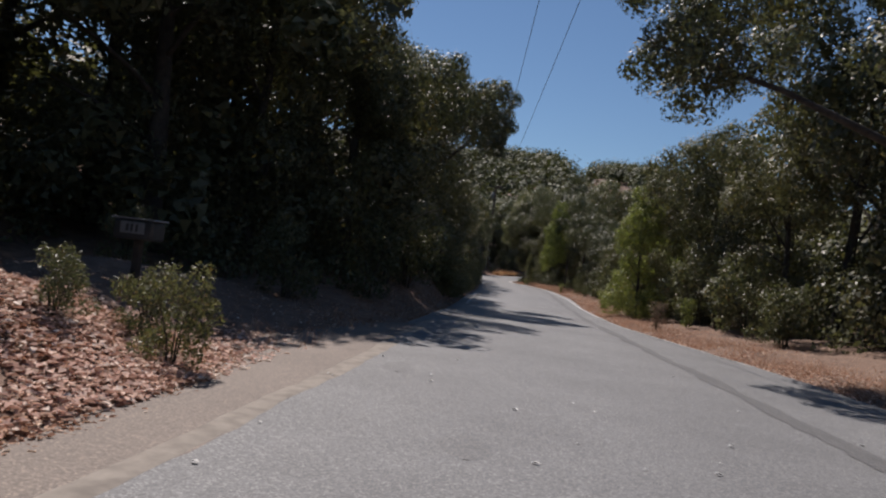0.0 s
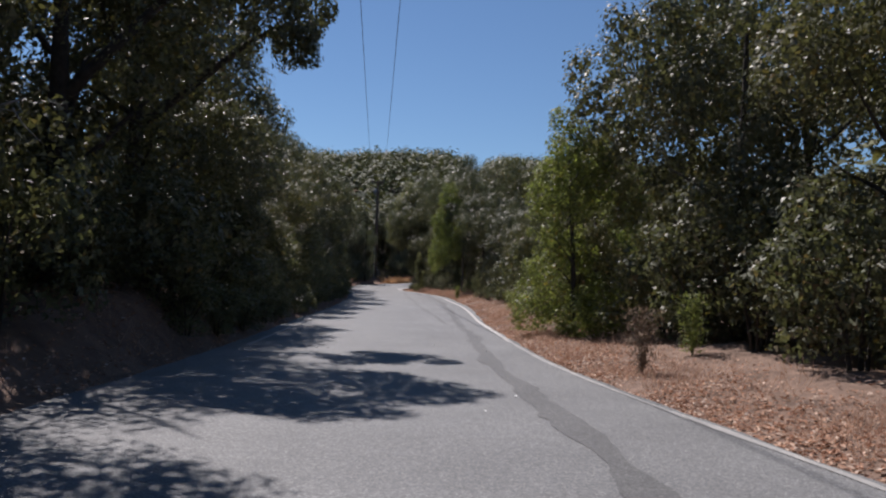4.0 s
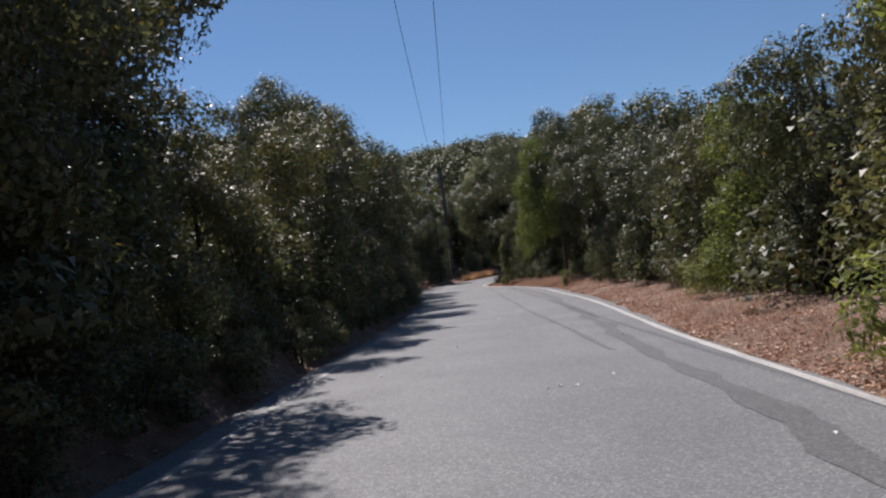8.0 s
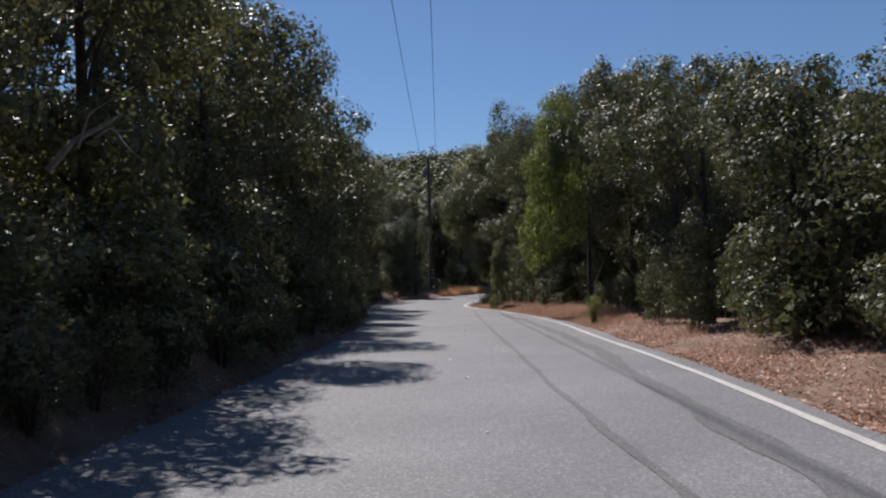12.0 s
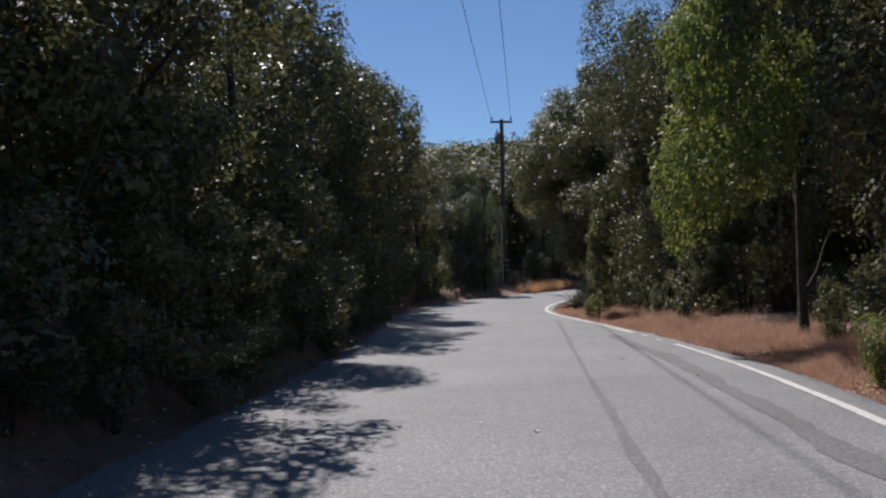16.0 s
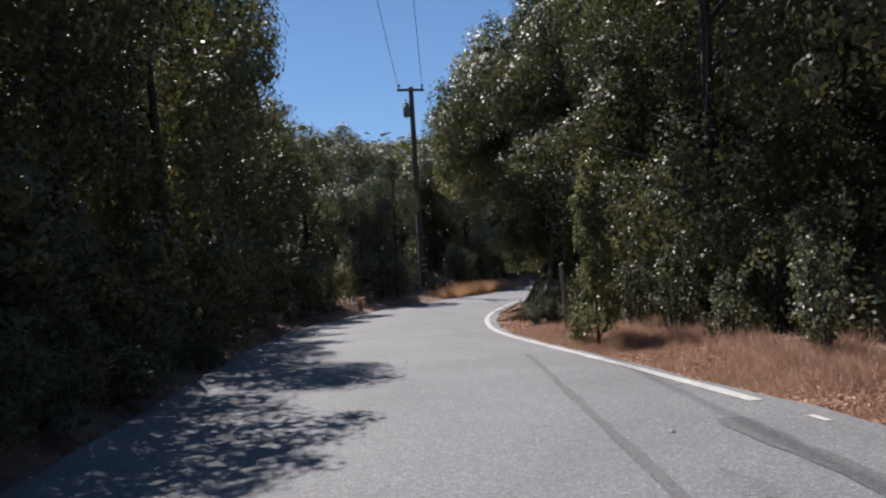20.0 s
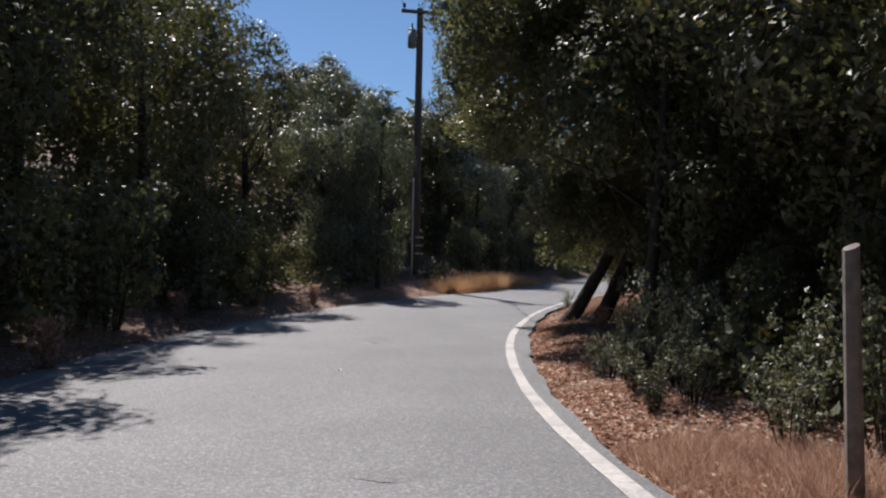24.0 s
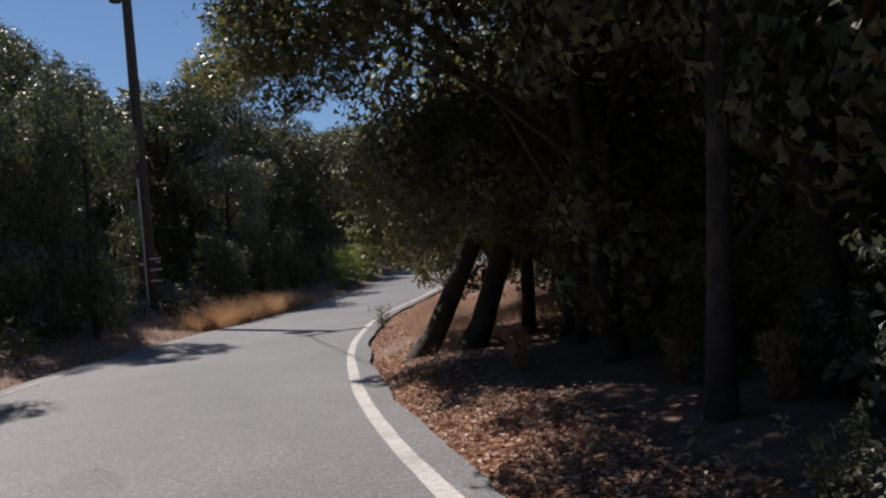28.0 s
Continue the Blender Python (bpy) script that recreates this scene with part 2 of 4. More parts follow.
def ground_z(x, y):
    """The height of the land: level with the road, banks beside it, a wooded hill ahead."""
    x, y = np.asarray(x, float), np.asarray(y, float)
    l, r = left_x(y) - 0.45, right_x(y) + np.interp(y, [34, 42, 50, 58], [0.36, 0.5, 0.5, 0.4])
    off_l, off_r = np.maximum(l - x, 0), np.maximum(x - r, 0)
    base = road_z(np.clip(y, -60, 140))
    drive = np.exp(-((y - 7) / 7.5) ** 2)
    cut = np.interp(y, [16, 22, 54, 62], [0.0, 1.0, 1.0, 0.0])
    bank = cut * 0.75 * np.clip((off_l - 0.05) / 0.75, 0, 1) + np.interp(y, [40, 70], [0.25, 0.15]) * np.minimum(off_l, 2.5) * (1 - 0.95 * drive) * (1 - 0.7 * cut) + 0.2 * np.clip(off_l - 2.5 - 3.5 * drive, 0, 60) + 0.6 * np.exp(-((x + 3.6) / 1.1) ** 2 - ((y - 5.2) / 2.2) ** 2) + 0.55 * np.exp(-((x + 4.6) / 1.6) ** 2 - ((y - 9.6) / 2.4) ** 2)
    side = 0.1 * np.minimum(off_r, 3.0) + 0.12 * np.clip(off_r - 3.0, 0, 40)
    out = np.minimum((off_l + off_r) / 0.6, 1.0)
    out = out * (1 - 0.95 * drive * np.clip(1.4 - off_l / 2.4, 0, 1) * (off_r == 0))
    near = base + (bank + side) + out * (bumps(x, y) + 0.05)
    rise = 1 / (1 + np.exp(-(y - 215 - 0.05 * x + 10 * np.sin(x / 38.0)) / 28.0))
    hill = road_z(np.clip(y, -60, 100)) + 42.0 * rise - 0.1 * np.clip(x, -90, 0) * rise + 0.04 * np.clip(x, 0, 80) * rise + 1.6 * np.sin(x / 21.0 + 1) * rise
    w = np.clip((y - 100) / 45.0, 0, 1) * np.clip((off_l + off_r) / 6.0, 0, 1)
    return near * (1 - w) + hill * w - 0.05


# ---- mesh helpers ----
def mesh_of(name, verts, faces, mat, smooth=False):
    me = bpy.data.meshes.new(name)
    verts, faces = np.asarray(verts, np.float32), np.asarray(faces, np.int32)
    n, k = faces.shape
    me.vertices.add(len(verts))
    me.vertices.foreach_set("co", verts.ravel())
    me.loops.add(n * k)
    me.loops.foreach_set("vertex_index", faces.ravel())
    me.polygons.add(n)
    me.polygons.foreach_set("loop_start", np.arange(0, n * k, k, dtype=np.int32))
    me.polygons.foreach_set("use_smooth", np.full(n, smooth))
    me.update(calc_edges=True)
    me.materials.append(mat)
    return me


def under(name, me, parent=None, label=""):
    ob = new(name, me)
    ob.parent = parent
    return tagged(ob, label)


def part(name, bm, mat, parent=None, label="", smooth=False):
    me = bpy.data.meshes.new(name)
    bm.to_mesh(me)
    bm.free()
    for p in me.polygons:
        p.use_smooth = smooth
    me.materials.append(mat)
    return under(name, me, parent, label)


def thing(name, m, label, category, group="", kind=""):
    ob = new(name)
    ob.matrix_world = m
    return tagged(ob, label, category, group, kind)


def tube_arrays(points, radii, sides=8):
    """Rings along a line of points, closed at the far end."""
    pts = [Vector(p) for p in points]
    vs, fs = [], []
    for i, p in enumerate(pts):
        d = (pts[min(i + 1, len(pts) - 1)] - pts[max(i - 1, 0)]).normalized()
        q = d.to_track_quat("Z", "Y")
        for k in range(sides):
            a = 2 * math.pi * k / sides
            vs.append(p + q @ Vector((math.cos(a) * radii[i], math.sin(a) * radii[i], 0)))
    for i in range(len(pts) - 1):
        for k in range(sides):
            a, b = i * sides + k, i * sides + (k + 1) % sides
            fs.append((a, b, b + sides, a + sides))
    return np.array([tuple(v) for v in vs]), np.array(fs)


def tube(name, points, radii, mat, sides=8):
    v, f = tube_arrays(points, radii, sides)
    return mesh_of(name, v, f, mat, True)


def box(bm, size, at=(0, 0, 0), bevel=0.0, rot=None):
    m = Matrix.Translation(at) @ (rot or Matrix()) @ Matrix.Diagonal((*size, 1))
    made = bmesh.ops.create_cube(bm, size=1.0, matrix=m)
    if bevel:
        es = list({e for v in made["verts"] for e in v.link_edges})
        bmesh.ops.bevel(bm, geom=es, offset=bevel, segments=2, affect="EDGES", profile=0.5)
    return bm


def cyl(bm, r1, r2, h, m, seg=16):
    bmesh.ops.create_cone(bm, cap_ends=True, segments=seg, radius1=r1, radius2=r2, depth=h, matrix=m)
    return bm


# ---- the land ----
def land():
    def axis(marks):
        out = []
        for a, b, step in marks:
            out += list(np.arange(a, b, step))
        return np.array(out + [marks[-1][1]])
    xs = axis([(-700, -200, 100), (-200, -60, 14), (-60, -14, 3), (-14, -5, 0.6), (-5, 14, 0.22), (14, 26, 0.7), (26, 70, 3), (70, 210, 14), (210, 710, 100)])
    ys = axis([(-400, -100, 60), (-100, -20, 5), (-20, -4, 1), (-4, 95, 0.4), (95, 130, 1.2), (130, 340, 5), (340, 400, 20), (400, 1000, 100)])
    X, Y = np.meshgrid(xs, ys)
    Z = ground_z(X, Y)
    v = np.stack([X, Y, Z], -1).reshape(-1, 3)
    n, k = len(xs), len(ys)
    i = (np.arange(k - 1)[:, None] * n + np.arange(n - 1)[None]).ravel()
    f = np.stack([i, i + 1, i + n + 1, i + n], 1)
    return tagged(new("ground", mesh_of("ground", v, f, EARTH, True)), "dry brown earth with leaf litter beside the road", "ground", kind="structure")


def strip(name, ys, xa, xb, lift, mat, parent=None, across=2, wobble=0.0, label="", feather=0.0):
    """A ribbon that lies on the road between two lines of the plan."""
    rows = []
    for j in range(across + 1):
        w = j / across
        x = xa * (1 - w) + xb * w
        if wobble and j in (0, across):
            x = x + wobble * np.array([noise.noise(Vector((0.9 * y, 7.3 * j, lift * 500))) + 0.5 * noise.noise(Vector((3.7 * y, 2.1 * j, 4.0))) for y in ys])
        rows.append(np.stack([x, ys, road_z(ys) + lift - (feather if j in (0, across) else 0.0)], 1))
    v = np.stack(rows, 1).reshape(-1, 3)
    n = across + 1
    i = (np.arange(len(ys) - 1)[:, None] * n + np.arange(across)[None]).ravel()
    return under(name, mesh_of(name, v, np.stack([i, i + 1, i + n + 1, i + n], 1), mat, True), parent, label)


land()
ys = np.arange(-45, 139.5, 0.25)
hem = np.interp(ys, [0, 30, 42, 50, 58, 64, 70, 80], [0.1, 0.1, 0.3, 0.34, 0.15, 0.15, 0.28, 0.28])
road = strip("road", ys, left_x(ys) - 0.32, right_x(ys) + hem, 0.012, ASPHALT, None, 6, 0.06)
tagged(road, "narrow grey worn asphalt lane with a coarse chip surface", "road", kind="structure")
for y0, y1, half in ((25.0, 54.2, 0.047), (54.7, 55.1, 0.03), (55.5, 55.9, 0.035), (56.3, 138, 0.058)):
    ys = np.arange(y0, y1, 0.2)
    strip("edge_line", ys, right_x(ys) - half, right_x(ys) + half, 0.017, PAINT, road, 1, 0.014, "worn white painted edge line")
ys = np.arange(12.5, 25.1, 0.2)
strip("edge_line", ys, right_x(ys) - 0.03, right_x(ys) + 0.035, 0.017, FADED, road, 1, 0.03, "faded white painted edge line")
for y0, y1, half in ((23.5, 32.0, 0.045), (66.0, 96.0, 0.035)):
    ys = np.arange(y0, y1, 0.2)
    strip("edge_line", ys, left_x(ys) - half, left_x(ys) + half, 0.017, FADED, road, 1, 0.02, "faded white painted edge line")


# the dusty mouth of the drive, and the pale line of dust at the pavement's edge
ys = np.arange(1.2, 13.2, 0.2)
mouth = np.interp(ys, [1.2, 3, 6.4, 8.2, 10.5, 13.2], [0.3, 0.42, 0.6, 1.5, 1.4, 0.05])
strip("apron", ys, left_x(ys) - 0.25 - mouth, left_x(ys) + 0.02, 0.0145, DUSTY, road, 4, 0.12, "dust-covered pavement at the mouth of a drive", 0.002)
ys = np.arange(-3, 14.5, 0.2)
strip("dust_line", ys, left_x(ys) - 0.12, left_x(ys) + 0.06, 0.018, DUST, road, 4, 0.06, "pale dust gathered along the edge of the asphalt", 0.0055)


# ---- foliage ----
def rand_dirs(rng, n):
    d = rng.normal(size=(n, 3))
    return d / np.linalg.norm(d, axis=1, keepdims=True)


def leaf_arrays(rng, pos, out, length, width, up=0.12, droop=0.35, folded=True, loose=0.5):
    """One pointed leaf at each place, facing roughly outward and up: folded along its rib, or plain where leaves are tiny."""
    n = len(pos)
    nrm = out * 0.95 + rand_dirs(rng, n) * loose + np.array([0, 0, up])
    nrm /= np.linalg.norm(nrm, axis=1, keepdims=True) + 1e-6
    ax = rand_dirs(rng, n) + out * 0.4 - np.array([0, 0, droop])
    ax -= nrm * (ax * nrm).sum(1, keepdims=True)
    ax /= np.linalg.norm(ax, axis=1, keepdims=True) + 1e-6
    sd = np.cross(nrm, ax)
    s = rng.uniform(0.65, 1.3, (n, 1))
    L, W = length * s, width * s * rng.uniform(0.8, 1.2, (n, 1))
    tip = pos + ax * L - nrm * L * 0.12
    if folded:
        mid = pos + ax * L * 0.5
        a, b = mid + sd * W * 0.5 + nrm * W * 0.18, mid - sd * W * 0.5 + nrm * W * 0.18
        v = np.stack([pos, a, tip, b], 1).reshape(-1, 3)
        i = np.arange(n) * 4
        return v, np.concatenate([np.stack([i, i + 1, i + 2], 1), np.stack([i, i + 2, i + 3], 1)])
    v = np.stack([pos + sd * W * 0.5, tip, pos - sd * W * 0.5], 1).reshape(-1, 3)
    return v, np.arange(3 * n).reshape(-1, 3)


def crown_mesh(name, seed, rx, bottom, top, lobes, leaves, length, width, mat, cone=0.0, ragged=0.3, folded=False, core=1400, loose=0.46, skirt=0.0, inner=1.6, shoulder=0.0):
    """A crown of many leaves on rounded, uneven lobes of foliage, closed inside by larger leaves added to block light.
    """
    rng = np.random.default_rng(seed)
    d = rand_dirs(rng, lobes)
    f = rng.uniform(0.25, 0.85, (lobes, 1)) ** 0.6 * (1 + ragged * rng.uniform(-0.5, 0.5, (lobes, 1)))
    c = d * f
    c[: lobes // 4, 2] = np.abs(c[: lobes // 4, 2]) + 0.1
    h = np.clip(0.5 + 0.5 * c[:, 2], 0.06, 0.95)
    low = int(skirt * lobes)
    h[lobes - low:] = rng.uniform(0.03, 0.2, low)
    c[lobes - low:, :2] *= 1.35
    wide = (1 - cone * h) * rx * (1 + shoulder * np.interp(h, [0.0, 0.25, 0.6, 0.8, 1.0], [-0.42, -0.3, 0.12, 0.1, -0.1]))
    big = np.stack([c[:, 0] * wide, c[:, 1] * wide, bottom + (top - bottom) * h], 1)
    rb = rng.uniform(0.24, 0.42, lobes) * rx * (1 - 0.5 * cone * h)
    k = np.repeat(np.arange(lobes), 6)
    o = rand_dirs(rng, len(k)) + np.array([0, 0, 0.35])
    o /= np.linalg.norm(o, axis=1, keepdims=True)
    small = big[k] + o * rb[k][:, None] * rng.uniform(0.7, 1.05, (len(k), 1))
    rs = rb[k] * rng.uniform(0.28, 0.55, len(k))
    C, Rr = np.concatenate([big, small]), np.concatenate([rb, rs])

    def on_lobes(n, lo, hi, depth):
        pick = rng.choice(len(C), n, p=Rr ** 2 / (Rr ** 2).sum())
        o = rand_dirs(rng, n)
        r = rng.uniform(lo, hi, (n, 1)) * (1 + 0.12 * np.sin(9 * o[:, :1] + pick[:, None]) * np.sin(8 * o[:, 1:2] + 2 * pick[:, None]))
        p = C[pick] + o * r * Rr[pick][:, None]
        inside = np.zeros(n, bool)
        for q in range(len(C)):
            dd = np.linalg.norm(p - C[q], axis=1)
            inside |= (dd < Rr[q] * depth) & (pick != q)
        return p[~inside], o[~inside]

    pos, out = on_lobes(int(leaves * 1.9), 0.74, 1.08, 0.72)
    if len(pos) > leaves:
        pos, out = pos[:leaves], out[:leaves]
    v, t = leaf_arrays(rng, pos, out, length, width, 0.2, folded=folded, loose=loose)
    if core:
        p, o = on_lobes(core * 2, 0.42, 0.7, 0.42)
        v2, t2 = leaf_arrays(rng, p[:core], o[:core], length * inner, width * inner * 1.15, up=0.0, folded=False, loose=0.3)
        t = np.concatenate([t, t2 + len(v)])
        v = np.concatenate([v, v2])
    v[:, 2] = np.maximum(v[:, 2], 0.03)
    return mesh_of(name, v, t, mat)


def woody(parent, seed, height, r0, fork, limbs, spread, lean=(0, 0)):
    """Tapered trunk and limbs that rise into the crown."""
    rng = random.Random(seed)
    pts, rad = [], []
    for i in range(7):
        w = i / 6
        pts.append((lean[0] * w + 0.12 * math.sin(seed + 3 * w) * w, lean[1] * w + 0.12 * math.cos(2 * seed + 4 * w) * w, -0.25 + (height * 0.8 + 0.25) * w))
        rad.append(r0 * (1.25 - 0.25 * min(1, w * 6)) * (1 - 0.72 * w))
    under("trunk", tube("trunk", pts, rad, BARK, 9), parent)
    for k in range(limbs):
        a = 2 * math.pi * (k + rng.random() * 0.7) / limbs
        w = fork + (0.78 - fork) * k / max(limbs - 1, 1)
        i = w * 6
        p = Vector(pts[int(i)]).lerp(Vector(pts[min(int(i) + 1, 6)]), i - int(i))
        reach, rise = spread * rng.uniform(0.6, 1.0), height * rng.uniform(0.1, 0.24)
        bend = [p + Vector((math.cos(a) * reach * u + 0.1 * math.sin(5 * u + k), math.sin(a) * reach * u, rise * u ** 0.8)) for u in (0, 0.3, 0.65, 1)]
        rr = r0 * 0.42 * (1 - 0.5 * w)
        under("limb", tube("limb", bend, [rr, rr * 0.75, rr * 0.5, rr * 0.2], BARK, 6), parent)


def oak_tree(m, seed, bottom=0.1, leaves=16800, length=0.086, width=0.062, radius=2.4, lobes=26, core=5600, label="live oak with dense small dark green leaves"):
    t = thing("oak_tree", m, label, "tree", "roadside trees")
    woody(t, seed, 7.0, 0.16 if bottom < 2 else 0.105, 0.2, 6, 1.6, (0, 0) if bottom < 2 else (0.5, -0.3))
    under("crown", crown_mesh("oak_crown", seed, radius, bottom, 7.2, lobes, leaves, length, width, OAK, core=core, skirt=0.25 if bottom < 1 else 0.0, shoulder=1.0 if bottom < 2 else 0.0), t)
    return t


def high_oak(m, seed):
    return oak_tree(m, seed, bottom=2.7, leaves=17000, lobes=18, core=3600, label="live oak with a bare lower trunk and a high crown")


def open_oak(m, seed):
    return oak_tree(m, seed, bottom=1.0, leaves=16500, lobes=22, core=4600, label="live oak whose crown starts above a dark open foot")


def near_oak(m, seed):
    t = thing("oak_tree", m, "live oak with small glossy leaves hanging low by the lane", "tree", "roadside trees")
    woody(t, seed, 7.0, 0.15, 0.2, 6, 1.6)
    under("crown", crown_mesh("oak_crown", seed, 2.4, 0.1, 7.2, 26, 21000, 0.07, 0.044, OAK, folded=True, core=8500, skirt=0.25, inner=1.4, shoulder=1.0), t)
    return t


def back_oak(m, seed):
    return oak_tree(m, seed, bottom=0.1, leaves=5400, length=0.14, width=0.1, lobes=18, core=800, label="live oak standing behind the roadside row")


def pale_oak(m, seed):
    t = thing("oak_tree", m, "rounded sunlit live oak with pale grey-green leaves", "tree", "roadside trees")
    woody(t, seed, 7.0, 0.16, 0.2, 6, 1.6)
    # pale grey-green leaf; the glitter of sunlit leaves is put into its colour too
    under("crown", crown_mesh("oak_crown", seed, 2.5, 0.3, 7.2, 24, 15000, 0.1, 0.075, PALELEAF, core=4000, skirt=0.2), t)
    return t


def spire(m, seed):
    t = thing("oak_sapling", m, "slender upright oak sapling with pale fresh leaves", "tree", "roadside trees")
    woody(t, seed, 2.8, 0.04, 0.15, 5, 0.4)
    under("crown", crown_mesh("sapling_crown", seed, 0.75, 0.1, 3.0, 16, 3200, 0.075, 0.05, BRIGHT_OAK, 0.55, 0.4, True, 700, 0.8, 0.2), t)
    return t


def bay_tree(m, seed, leaves=19000, bottom=0.25):
    t = thing("bay_tree", m, "upright bay tree with pointed fresh green leaves", "tree", "roadside trees")
    woody(t, seed, 6.2, 0.1, 0.15, 6, 0.9)
    under("crown", crown_mesh("bay_crown", seed, 1.75, bottom, 6.2, 28, leaves, 0.1, 0.045, BAY, 0.5, 0.4, core=1600, loose=0.75, skirt=0.25 if bottom < 1 else 0.0), t)
    return t


def high_bay(m, seed):
    t = bay_tree(m, seed, 17000, 1.0)
    for ob in t.children:
        if ob.name.startswith("crown"):
            ob.location = (-1.4, -0.2, 0.0)
    return t


def shrub(m, seed, leaves=2700):
    t = thing("shrub", m, "dense roadside shrub with small dull green leaves", "shrub", "roadside shrubs")
    rng = random.Random(seed)
    for k in range(5):
        a, q = 2 * math.pi * k / 5 + rng.random(), rng.uniform(0.4, 0.8)
        under("stem", tube("stem", [(0.1 * math.cos(a), 0.1 * math.sin(a), -0.1), (0.35 * q * math.cos(a), 0.35 * q * math.sin(a), 0.7), (q * math.cos(a), q * math.sin(a), 1.5)], [0.035, 0.024, 0.008], BARK, 5), t)
    under("crown", crown_mesh("shrub_crown", seed, 1.2, 0.05, 2.3, 16, leaves, 0.088, 0.06, BRUSH, 0.1, 0.5, False, 500, 0.8, 0.2), t)
    return t


def loose_shrub(m, seed):
    t = thing("shrub", m, "loose leggy shrub with sparse pale grey-green leaves", "shrub", "roadside shrubs")
    rg = np.random.default_rng(seed)
    pos, out = [], []
    for k in range(15):
        a, q, h = 2.4 * k + rg.uniform(-0.4, 0.4), rg.uniform(0.2, 0.85), rg.uniform(0.9, 2.3)
        line = [np.array([0.25 * q * math.cos(a), 0.25 * q * math.sin(a), -0.1]), np.array([0.6 * q * math.cos(a), 0.6 * q * math.sin(a), 0.5 * h]), np.array([1.2 * q * math.cos(a), 1.2 * q * math.sin(a), h])]
        under("stem", tube("stem", line, [0.016, 0.011, 0.004], BARK, 5), t)
        for _ in range(5):
            u = rg.uniform(0.3, 1.0)
            c = line[1] + (line[2] - line[1]) * (2 * u - 1) if u > 0.5 else line[0] + (line[1] - line[0]) * 2 * u
            d = rand_dirs(rg, 13)
            pos.append(c + d * rg.uniform(0.03, 0.2, (13, 1)))
            out.append(d)
    v, f = leaf_arrays(rg, np.concatenate(pos), np.concatenate(out), 0.1, 0.07, 0.3, 0.3, True, 0.8)
    under("crown", mesh_of("loose_crown", v, f, PALELEAF), t)
    return t


MAKERS = {"loose": (loose_shrub, 2.3), "oak": (oak_tree, 7.2), "high": (high_oak, 7.2), "back": (back_oak, 7.2), "near": (near_oak, 7.2), "open": (open_oak, 7.2), "bay": (bay_tree, 6.2), "highbay": (high_bay, 6.2), "pale": (pale_oak, 7.2), "spire": (spire, 3.0), "shrub": (shrub, 2.3)}
KEPT = {}


def plant(kind, x, y, height, width=1.0, variant=0, turn=None, label="", sink=0.0):
    """One plant at its place; alike plants share their meshes."""
    make, h0 = MAKERS[kind]
    s = height / h0
    rz = turn if turn is not None else (x * 73.1 + y * 37.7) % 360
    m = pose(x, y, float(ground_z(x, y)) - sink, 0, 0, rz)
    big = Matrix.Diagonal((s * width, s * width, s, 1))
    if (kind, variant) not in KEPT:
        KEPT[kind, variant] = ob = make(m, 11 + 17 * variant + len(kind))
        ob.matrix_world = m @ big
    else:
        first = KEPT[kind, variant]
        ob = copy_thing(first, m @ big @ Matrix.Diagonal((*(1 / q for q in first.scale), 1)))
    return tagged(ob, label)


rng = random.Random(5)
